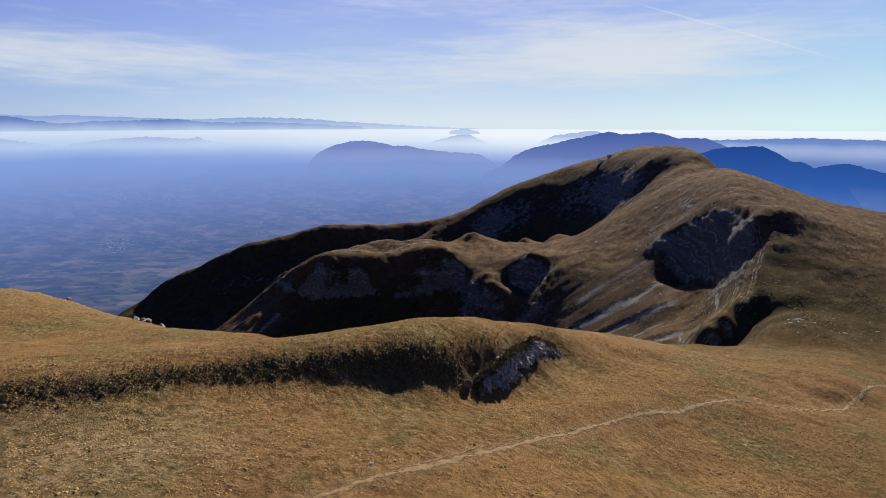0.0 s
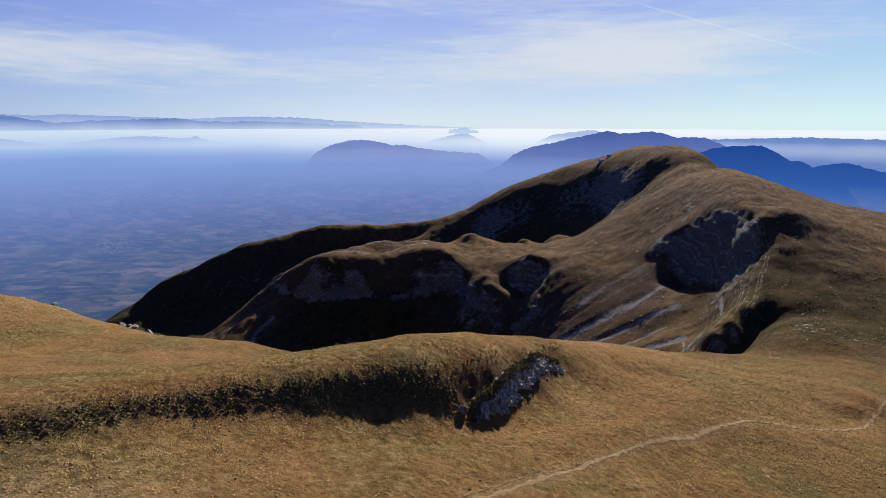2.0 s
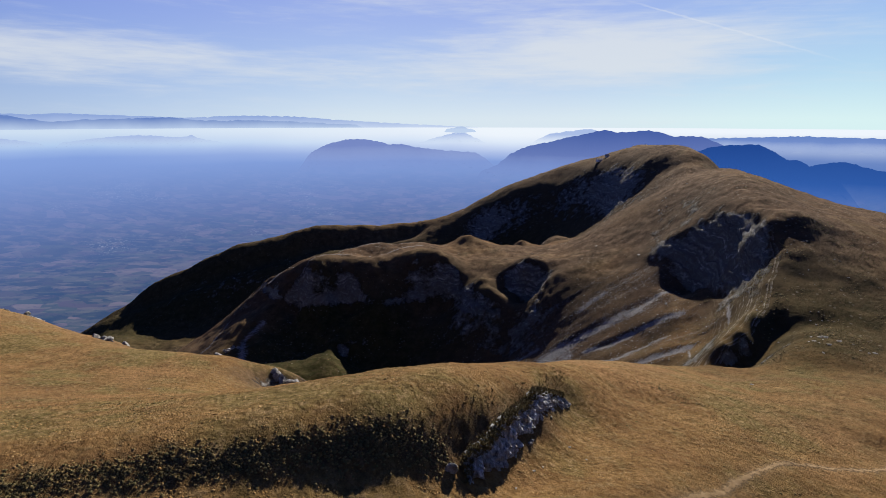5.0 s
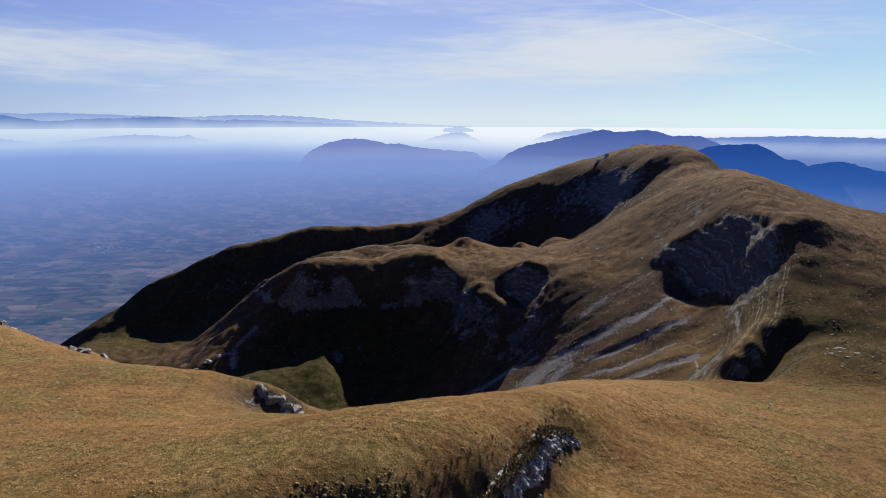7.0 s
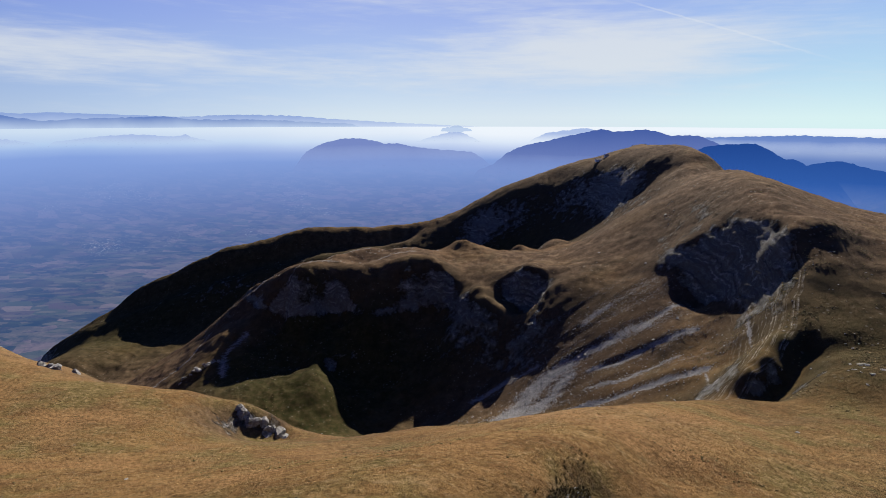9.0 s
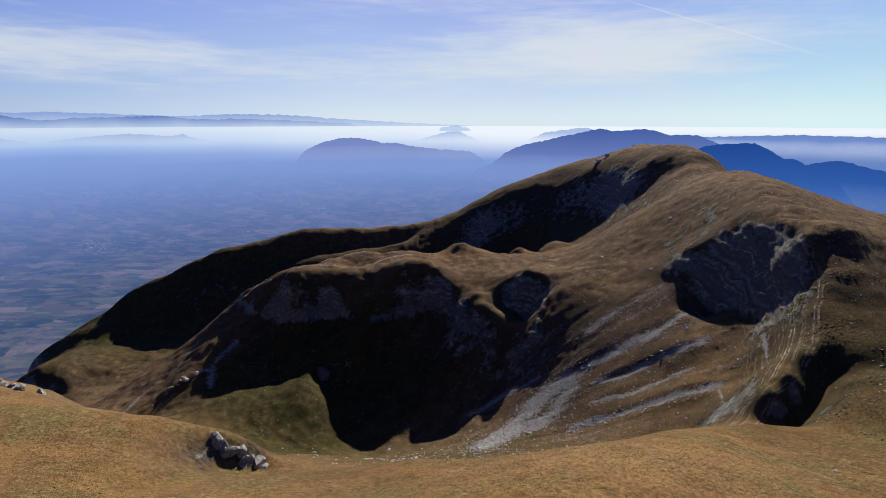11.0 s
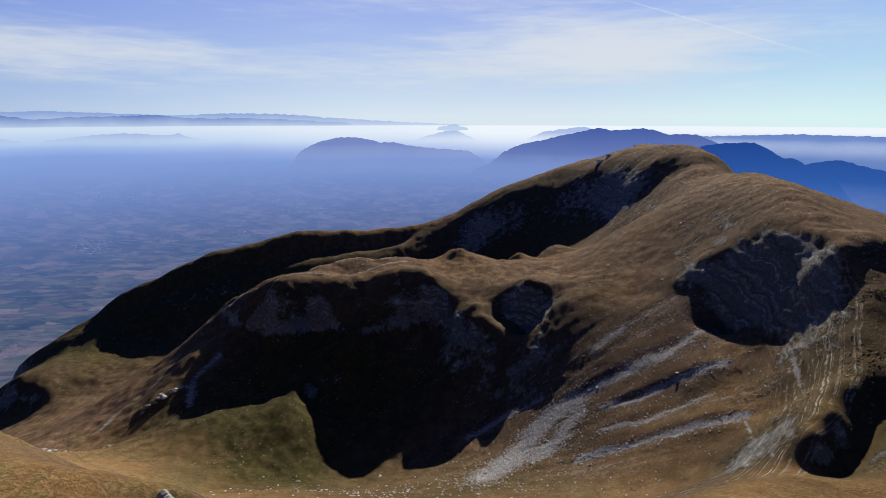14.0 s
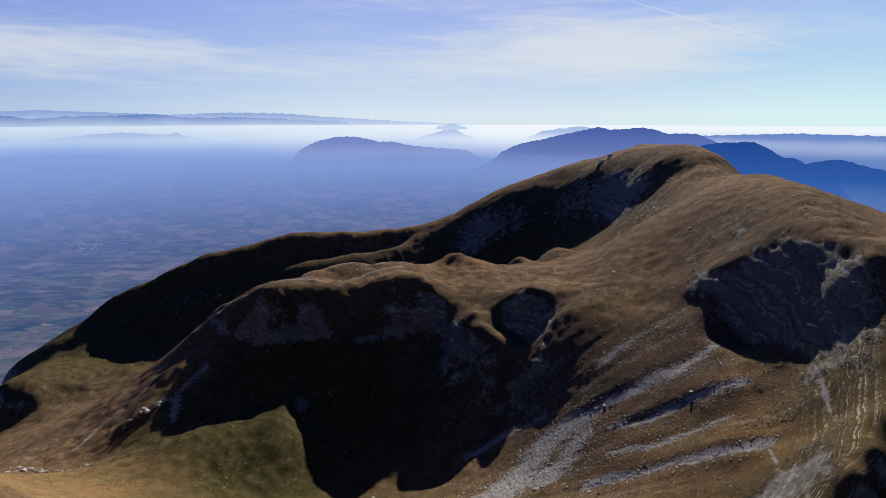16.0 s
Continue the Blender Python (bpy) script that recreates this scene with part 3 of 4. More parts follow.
def land(x, y, slopes=False):
    """The smooth height of the ground, and its two slopes."""
    shape = np.shape(x)
    x, y = np.ravel(x).astype(float), np.ravel(y).astype(float)
    out = np.empty((3, len(x)))
    n = len(KNOTS)
    w, kx, ky = KNOT_W[:n], KNOTS[:, 0], KNOTS[:, 1]
    spread = np.stack([w, w * kx, w * ky], 1)
    for k in range(0, len(x), 8000):
        xs, ys = x[k:k + 8000], y[k:k + 8000]
        d = (xs[:, None] - kx) ** 2
        d += (ys[:, None] - ky) ** 2
        d += KNOT_SIZE ** 2
        np.sqrt(d, out=d)
        out[0, k:k + 8000] = d @ w + KNOT_W[n] + xs / 500 * KNOT_W[n + 1] + ys / 500 * KNOT_W[n + 2]
        if slopes:
            np.reciprocal(d, out=d)
            q = d @ spread
            out[1, k:k + 8000] = xs * q[:, 0] - q[:, 1] + KNOT_W[n + 1] / 500
            out[2, k:k + 8000] = ys * q[:, 0] - q[:, 2] + KNOT_W[n + 2] / 500
    if slopes:
        return out[0].reshape(shape), out[1].reshape(shape), out[2].reshape(shape)
    return out[0].reshape(shape)

# ---- ground ----
HUB = (0.0, -25.0)
thetas = np.radians(np.concatenate([np.linspace(-180, -56, 60, endpoint=False), np.linspace(-56, 56, 640, endpoint=False), np.linspace(56, 180, 60, endpoint=False)]))
radii = np.concatenate([np.linspace(4, 40, 24, endpoint=False), np.geomspace(40, 1000, 760, endpoint=False), np.geomspace(1000, 1500, 16)])
RR, TT = np.meshgrid(radii, thetas, indexing="ij")
GX, GY = HUB[0] + RR * np.sin(TT), HUB[1] + RR * np.cos(TT)


def fan(x, y):
    """Across the gullies that run down from the cliff into the bowl, and where they lie."""
    across = y + 0.0112 * (268 - y) * (x - 95)
    inside = step01(28, 52, x) * (1 - step01(106, 122, x)) * step01(196, 212, y) * (1 - step01(285, 312, y))
    return across, inside


# scree lanes in the gullies of the fan: half width, strength, depth of the gully, line
LANES = [(2.4, 0.95, 0.45, [(55.7, 229.8), (64.7, 225.9), (74.6, 220.6), (83, 216.4), (90.3, 212.9), (97.3, 209.8)]),
         (1.5, 0.8, 0.35, [(63.9, 236.2), (74, 232.5), (81.6, 230.8), (88.7, 228.8), (95.6, 226.9)]),
         (2.2, 0.85, 0.45, [(68.1, 246.8), (77.8, 242.9), (88.1, 241.5), (96.7, 237.9), (105.5, 236.8)]),
         (3.0, 0.85, 0.4, [(57.4, 259.3), (71.5, 258.2), (82.7, 257), (91.9, 256.7), (100.9, 256.6), (106.5, 258.8)])]


def gullies(x, y):
    """Each lane lies in a furrow under a rib whose near side is steep."""
    out = np.zeros(np.shape(x))
    near = (x > 45) & (x < 118) & (y > 200) & (y < 275)
    if not np.any(near):
        return out
    px_, py_ = x[near], y[near]
    low = np.zeros(len(px_))
    for half, power, deep, line in LANES:
        d, t = line_distance(px_, py_, line)
        side = d * np.sign(py_ - np.interp(px_, [p[0] for p in line], [p[1] for p in line]))
        low = low + deep * step01(0.0, 0.15, t) * (1 - step01(0.8, 1.0, t)) * (np.exp(-((side - 5.0) / 3.4) ** 2) - 0.55 * np.exp(-(side / 2.4) ** 2))
    out[near] = low
    return out


def relief(x, y):
    """The ground with its uneven detail, and how steep it is."""
    z, gx, gy = land(x, y, True)
    s = np.hypot(gx, gy)
    far = np.hypot(x, y - 40)
    cliff = step01(0.7, 1.4, s)
    across, inside = fan(x, y)
    calm = 1 - 0.85 * np.exp(-((x - 106) / 20) ** 2 - ((y - 184) / 24) ** 2)
    z = z + calm * fbm(x, y, 26, 4, 3) * (0.8 + 0.9 * step01(200, 300, far) * (1 - step01(60, 95, x))) * step01(60, 200, far) * (1 - 0.8 * inside) + fbm(x, y, 7, 3, 5) * (0.30 + 0.3 * step01(200, 330, far)) * (1 - 0.6 * inside)
    z = z + cliff * (fbm(x + 0.5 * z, y + 0.5 * z, 11, 4, 8, 0.62) * 1.7 + 0.7 * np.sin(z * 1.25 + 3.0 * fbm(x, y, 30, 2, 9))) * step01(90, 240, far) * (1 - 0.85 * np.exp(-((x - 116) / 16) ** 2 - ((y - 197) / 24) ** 2))
    z = z + inside * (lattice(across / 11.0, x / 90.0, 21) * 0.5 + lattice(across / 4.5, x / 60.0, 22) * 0.4) + gullies(x, y)
    z = z + (fbm(x, y, 4.2, 3, 15) * 0.42 - np.abs(lattice(x / 9.0, y / 9.0, 19)) * (1.1 - 0.7 * step01(60, 95, x))) * calm * step01(150, 260, far) * (1 - 0.6 * inside)
    for bx, by, br, bh in ((22, 430, 8, 3.5), (51, 445, 12, -2.5), (70, 463, 7, 3.0), (-52, 420, 9, 1.2), (-30, 424, 4, -1.5)):
        z = z + bh * np.exp(-((x - bx) ** 2 + (y - by) ** 2) / br ** 2)
    if np.max(y) > 600:
        brow = np.interp(x, [-393, -281, -165, -71, 14, 40], [741, 752, 775, 810, 845, 855]) - y
        z = z - 15 * np.exp(-((brow - 30) / 17) ** 2) * step01(-460, -380, x) * (1 - step01(-45, 0, x))
    z = z + fbm(x, y, 70, 4, 11) * 3 * step01(420, 750, far)
    near = 1 - step01(90, 170, far)
    z = z + near * fbm(x, y, 0.9, 2, 13) * 0.16
    edge = step01(1050, 1450, np.hypot(x - HUB[0], y - HUB[1]))
    return z * (1 - edge) - 640 * edge, s


def around(x, y, cx, cy, rx, ry):
    return np.exp(-((x - cx) / rx) ** 2 - ((y - cy) / ry) ** 2)


GZ, GS = relief(GX, GY)
across, inside = fan(GX, GY)
crest_d, crest_t = line_distance(GX, GY, [(-117, 392), (-92, 400), (-70, 412), (-45, 425), (-20, 430), (5, 431)])
SCREE_RUNS = [(half, power, line) for half, power, deep, line in LANES] + [  # half width, strength, line
    (8.5, 0.85, [(24, 236), (37.5, 245.9), (44.8, 253.7), (51, 257.8), (59.8, 259.2)]), (6.0, 0.8, [(44.1, 240.2), (52.8, 245.2), (60.4, 252)]), (3.0, 0.8, [(21.7, 274.7), (37.6, 275.3), (50, 270.8)]), (2.5, 0.7, [(72.9, 276.8), (85.5, 280.2)]),
    (0.45, 1.0, [(97.6, 210.5), (91.7, 198.4), (85.8, 184.5), (82.6, 175.6)]), (0.4, 0.9, [(120.4, 231.4), (111.2, 211.1), (105.5, 198.6)]),
    (2.2, 0.75, [(-117, 392), (-92, 399), (-70, 410), (-45, 423), (-20, 428), (5, 430)]), (1.8, 0.7, [(-90, 372), (-70, 384), (-40, 396), (-10, 410)]),
    (3.0, 0.7, [(-112, 312), (-120, 334), (-112, 350)]), (2.0, 0.6, [(-145.4, 375), (-147.6, 352), (-162.4, 338.3), (-165, 318.4)])]
bend = fbm(GX, GY, 14, 3, 62) * 2.5
M_SCREE = np.zeros_like(GX)
for half, power, run_line in SCREE_RUNS:
    run_d, run_t = line_distance(GX + bend * 0.5, GY + bend, run_line)
    M_SCREE = np.maximum(M_SCREE, power * np.exp(-(run_d / (0.8 * half)) ** 2))
M_SCREE = np.maximum(M_SCREE, 0.2 * inside)
rim_east = np.interp(GY, [150, 165, 174, 177, 180, 190.6, 197.3, 202.8, 213, 217.6, 240], [72, 82, 91.8, 96.9, 102.5, 112.5, 117.5, 121.5, 128.5, 132, 140])
STRATA = rim_east - GX
M_STRATA = step01(-1.5, 1.5, STRATA) * (1 - step01(3, 30, STRATA)) * step01(160, 172, GY) * (1 - step01(224, 240, GY))
# green turf; terms at y 320, 340 and 690 deepen shade by colour
M_GREEN_SHADE = np.clip(0.9 * around(GX, GY, -58, 262, 36, 36) + 0.65 * around(GX, GY, 8, 224, 46, 26) + 0.9 * around(GX, GY, -20, 320, 60, 45) + 0.8 * around(GX, GY, -75, 340, 40, 30) + 0.8 * around(GX, GY, -250, 690, 260, 110) + 0.8 * around(GX, GY, 60, 690, 120, 90) + 0.35 * around(GX, GY, -120, 310, 30, 30) + 0.5 * around(GX, GY, -100, 300, 40, 40) + 0.75 * around(GX, GY, 125, 175, 50, 45) + 0.5 * around(GX, GY, -420, 600, 120, 120) + 0.35 * around(GX, GY, 55, 62, 22, 16), 0, 1)
M_STRAW = np.clip(around(GX, GY, -24, 36, 9, 6) + 0.5 * around(GX, GY, -38, 38, 10, 7) + 0.3 * around(GX, GY, 30, 118, 25, 12) + 0.6 * around(GX, GY, -140, 225, 80, 45), 0, 1) * (0.6 + 0.8 * fbm(GX, GY, 3.0, 3, 61))
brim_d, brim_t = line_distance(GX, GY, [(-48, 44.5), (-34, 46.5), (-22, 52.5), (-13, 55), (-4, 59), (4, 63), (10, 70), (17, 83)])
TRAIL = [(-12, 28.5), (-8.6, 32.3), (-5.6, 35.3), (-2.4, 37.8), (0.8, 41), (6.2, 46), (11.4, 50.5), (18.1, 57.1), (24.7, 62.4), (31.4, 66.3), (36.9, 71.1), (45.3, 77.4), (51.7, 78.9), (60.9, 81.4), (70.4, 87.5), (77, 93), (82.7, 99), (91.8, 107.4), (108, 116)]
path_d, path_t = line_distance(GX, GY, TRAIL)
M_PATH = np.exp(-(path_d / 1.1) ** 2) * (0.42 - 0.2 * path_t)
# heath; the patch at (80, 288) also paints that slope's grazing shade
M_HEATH_SHADE = np.clip(0.6 * np.exp(-(brim_d / 1.4) ** 2) + 0.35 * around(GX, GY, 130, 190, 30, 25) + 0.95 * around(GX, GY, 80, 288, 26, 30) * (0.7 + fbm(GX, GY, 16, 3, 64)) + 0.5 * around(GX, GY, 130, 330, 60, 40) * (0.5 + fbm(GX, GY, 20, 3, 63)), 0, 1)
M_BLUFF = step01(-130, -118, GX) * (1 - step01(4, 18, GX)) * step01(330, 342, GY) * (1 - step01(388, 402, GY))
M_BED = M_BLUFF * (1 - step01(-35, 0, GX)) * np.exp(-((GZ + 113.5 - 0.02 * GX + 3 * fbm(GX, GY, 30, 3, 68)) / 2.6) ** 2)
tilt = around(GX, GY, 120, 235, 45, 60)
M_BEDS = GZ * 0.9 + tilt * (0.5 * (GX - 120) - 0.3 * (GY - 240))
M_BROWN = np.clip((1 - around(GX, GY, -140, 262, 60, 26)) * np.maximum(step01(165, 260, GY), 0.8 * step01(88, 125, GX) * step01(125, 160, GY)) * (1 - np.clip(1.6 * around(GX, GY, -135, 205, 110, 55), 0, 1)) * (0.92 + 0.7 * fbm(GX, GY, 60, 3, 66)), 0, 1)


def sheet(name, x, y, z, masks, material, wrap):
    n, m = x.shape
    co = np.stack([x, y, z], -1).reshape(-1, 3)
    i, j = np.meshgrid(np.arange(n - 1), np.arange(m if wrap else m - 1), indexing="ij")
    k = (j + 1) % m
    quads = np.stack([i * m + j, i * m + k, (i + 1) * m + k, (i + 1) * m + j], -1).reshape(-1, 4)[:, ::-1]
    mesh = bpy.data.meshes.new(name)
    mesh.vertices.add(len(co))
    mesh.vertices.foreach_set("co", co.astype(np.float32).ravel())
    mesh.loops.add(quads.size)
    mesh.loops.foreach_set("vertex_index", quads.astype(np.int32).ravel())
    mesh.polygons.add(len(quads))
    mesh.polygons.foreach_set("loop_start", np.arange(0, quads.size, 4, dtype=np.int32))
    mesh.polygons.foreach_set("use_smooth", np.ones(len(quads), dtype=bool))
    mesh.update(calc_edges=True)
    for key, value in masks.items():
        layer = mesh.attributes.new(key, "FLOAT", "POINT")
        layer.data.foreach_set("value", value.astype(np.float32).ravel())
    mesh.materials.append(material)
    return new(name, mesh)


ground = tagged(sheet("ground", GX, GY, GZ, {"steep": (GS * (1 - 0.42 * M_BLUFF) + 0.62 * M_BED) * (0.5 + 0.5 * step01(90, 150, GY)) * (1 - 0.75 * np.clip(1.5 * around(GX, GY, -160, 235, 100, 50) + 0.75 * around(GX, GY, 106, 204, 15, 26), 0, 1)), "scree": M_SCREE, "green": M_GREEN_SHADE, "straw": M_STRAW, "heath": M_HEATH_SHADE, "beds": M_BEDS, "across": across, "brown": M_BROWN, "worn": M_PATH, "arc": STRATA, "arcs": M_STRATA}, GROUND, True), "dry golden autumn grassland over rounded limestone mountains", "ground", kind="structure")

# ---- the valley far below, and the mountains round the sky line: distance in haze painted as emission ----
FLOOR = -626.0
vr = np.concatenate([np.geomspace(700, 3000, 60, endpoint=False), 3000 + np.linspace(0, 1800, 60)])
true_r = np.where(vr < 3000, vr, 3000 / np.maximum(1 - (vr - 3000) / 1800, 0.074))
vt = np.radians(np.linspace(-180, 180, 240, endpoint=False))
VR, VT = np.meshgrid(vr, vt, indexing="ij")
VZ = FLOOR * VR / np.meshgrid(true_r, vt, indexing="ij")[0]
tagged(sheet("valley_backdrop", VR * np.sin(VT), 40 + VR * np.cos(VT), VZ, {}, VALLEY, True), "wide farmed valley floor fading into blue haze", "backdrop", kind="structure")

RANGES = {
    "pale_range": [(-44.9, 0.34), (-38.5, 0.46), (-36.3, 0.34), (-33.5, 0.44), (-30.6, 0.31), (-26.2, 0.17), (-24.3, 0.07), (-19.2, 0.29), (-13.9, 0.19), (-10.6, -0.09), (-4.9, -0.43), (0.9, -0.72), (6.7, -0.99)],
    "low_range": [(-43.4, 0.3), (-38.5, 0.37), (-37.4, 0.24), (-36.3, 0.02), (-34.4, -0.26), (-32.4, -0.12), (-26.2, 0.12), (-22.3, -0.19), (-18.7, -0.14), (-14.5, -0.31), (-8.3, -0.6), (-7.5, -0.88)],
    "islet": [(0.8, -1.06), (2.4, -0.77), (3.7, -1.11)],
    "mist_hill_a": [(-43.7, -1.1), (-38.7, -1.45), (-37.7, -1.65), (-35.5, -2.03)],
    "mist_hill_b": [(-34.3, -2.01), (-30.9, -1.6), (-28.2, -1.44), (-24.9, -1.69), (-23.9, -1.54), (-23.0, -1.87), (-20.0, -2.51)],
    "mesa": [(-13.0, -3.28), (-11.3, -2.5), (-9.5, -2.06), (-7.8, -2.01), (-6.1, -2.31), (-4.9, -2.6), (-3.8, -2.55), (-2.6, -2.84), (0.4, -3.19), (3.9, -3.41), (4.8, -3.93), (6.0, -4.97)],
    "ghost_mesa": [(-2.0, -2.43), (-0.2, -1.86), (1.5, -1.46), (2.8, -1.46), (4.2, -2.08), (5.0, -2.54)],
    "broad_mountain": [(4.5, -5.27), (6.0, -4.73), (7.4, -3.51), (9.1, -2.75), (12.5, -2.04), (15.7, -1.29), (16.7, -1.12), (17.9, -1.33), (19.5, -1.21), (20.5, -1.1), (22.0, -1.3), (23.1, -1.66), (25.5, -1.63), (27.5, -2.47), (29.9, -4.08)],
    "ghost_peak": [(9.7, -2.29), (11.3, -1.49), (15.2, -0.97), (16.6, -1.34), (17.9, -1.77)],
    "dark_mountain": [(24.0, -3.5), (26.3, -2.6), (27.9, -2.36), (30.2, -2.26), (31.5, -2.87), (32.5, -3.52), (33.5, -3.58), (34.6, -4.21), (36.8, -5.42)],
    "right_mountain": [(32.6, -4.8), (34.6, -3.92), (36.5, -3.55), (37.7, -3.82), (39.1, -4.15), (43.7, -4.89)],
    "right_range": [(24.5, -1.85), (29.2, -1.67), (33.1, -1.51), (36.2, -1.55), (38.8, -1.58), (44.7, -1.73)],
}
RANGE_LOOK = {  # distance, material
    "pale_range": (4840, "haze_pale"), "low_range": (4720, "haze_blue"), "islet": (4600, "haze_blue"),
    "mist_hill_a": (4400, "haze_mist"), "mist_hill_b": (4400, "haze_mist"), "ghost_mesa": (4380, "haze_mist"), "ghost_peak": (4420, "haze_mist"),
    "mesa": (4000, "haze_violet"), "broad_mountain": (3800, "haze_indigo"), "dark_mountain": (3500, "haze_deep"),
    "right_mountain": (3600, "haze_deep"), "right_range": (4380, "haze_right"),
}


def mountain_range(name, profile, reach, material):
    az = np.array([p[0] for p in profile])
    el = np.array([p[1] for p in profile])
    az = np.concatenate([[az[0] - 2.5], az, [az[-1] + 2.5]])
    el = np.concatenate([[el[0] - 3.2], el, [el[-1] - 3.2]])
    n = 200
    a = np.linspace(az[0], az[-1], n)
    e = np.interp(a, az, el) + fbm(a * 40, a * 0 + reach, 22, 4, 40, 0.6) * 0.10
    top = reach * np.tan(np.radians(e))
    rows = []
    for k in range(26):
        f = k / 25.0
        r = reach - 130 * f + fbm(a * 60, a * 0 + f * 160, 60, 3, 44) * 60 * min(f * 4, 1)
        z = top + (-470 - top) * (f ** 0.8) + fbm(a * 60, a * 0 + f * 220, 40, 4, 50) * 40 * min(f * 3, 1) * (1 - f)
        rows.append(np.stack([r * np.sin(np.radians(a)), 40 + r * np.cos(np.radians(a)), z], -1))
    grid = np.array(rows)
    ob = sheet("mountain_range", grid[..., 0], grid[..., 1], grid[..., 2], {}, material, False)
    return ob


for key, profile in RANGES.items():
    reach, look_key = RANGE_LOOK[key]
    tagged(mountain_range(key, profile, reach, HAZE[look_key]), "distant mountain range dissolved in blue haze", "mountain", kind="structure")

# ---- things ----


def on_ground(x, y):
    return relief(np.array([float(x)]), np.array([float(y)]))[0][0]


def mesh_of(name, verts, faces, material, smooth=True):
    mesh = bpy.data.meshes.new(name)
    mesh.from_pydata([tuple(v) for v in verts], [], [tuple(f) for f in faces])
    mesh.materials.append(material)
    if smooth:
        mesh.shade_smooth()
    return mesh


def part(name, mesh, parent, m=None, label=""):
    ob = new(name, mesh)
    ob.parent = parent
    if m is not None:
        ob.matrix_local = m
    return tagged(ob, label)


def rock_mesh(name, seed, cuts=9, rough=0.16, detail=2):
    """A broken limestone block of about unit size: a ball cut flat on several sides, then roughened."""
    rng = random.Random(seed)
    bm = bmesh.new()
    bmesh.ops.create_icosphere(bm, subdivisions=detail, radius=1.0)
    for _ in range(cuts):
        n = Vector((rng.uniform(-1, 1), rng.uniform(-1, 1), rng.uniform(-0.7, 1))).normalized()
        d = rng.uniform(0.42, 0.8)
        for v in bm.verts:
            over = v.co.dot(n) - d
            if over > 0:
                v.co -= n * over
    for v in bm.verts:
        v.co += v.co.normalized() * noise.noise(v.co * 2.3 + Vector((seed * 3.1, 0, 0))) * rough
    mesh = bpy.data.meshes.new(name)
    bm.to_mesh(mesh)
    bm.free()
    mesh.materials.append(LIMESTONE)
    return mesh


ROCKS = [rock_mesh("boulder", k) for k in range(6)]


def boulder(x, y, size, label, squash=0.34):
    rng = random.Random(int(x * 31 + y * 17))
    z = on_ground(x, y)
    ob = new("boulder", ROCKS[rng.randrange(len(ROCKS))])
    sx, sy, sz = size * rng.uniform(0.8, 1.3), size * rng.uniform(0.7, 1.1), size * squash * rng.uniform(0.8, 1.2)
    ob.matrix_world = Matrix.LocRotScale((x, y, z - sz * 0.1), Euler((rng.uniform(-0.2, 0.2), rng.uniform(-0.2, 0.2), rng.uniform(0, 6.28))), (sx, sy, sz))
    return tagged(ob, label, "boulder", "boulders on the slopes")


def outcrop(name, label, blocks):
    """A ledge of limestone blocks that break out of the turf: (x, y, lift, wide, deep, high, turn)."""
    x0, y0 = blocks[0][0], blocks[0][1]
    root = new(name)
    root.location = (x0, y0, on_ground(x0, y0))
    tagged(root, label, "rock outcrop", "limestone outcrops")
    rng = random.Random(int(abs(x0) * 7 + y0))
    for x, y, lift, wide, deep, high, turn in blocks:
        m = Matrix.LocRotScale(Vector((x, y, on_ground(x, y) + lift)) - root.location, Euler((rng.uniform(-0.12, 0.12), rng.uniform(-0.12, 0.12), radians(turn))), (wide, deep, high))
        part("rock_block", ROCKS[rng.randrange(len(ROCKS))], root, m)
    return root


# the rock step under the brow of the grassy bank


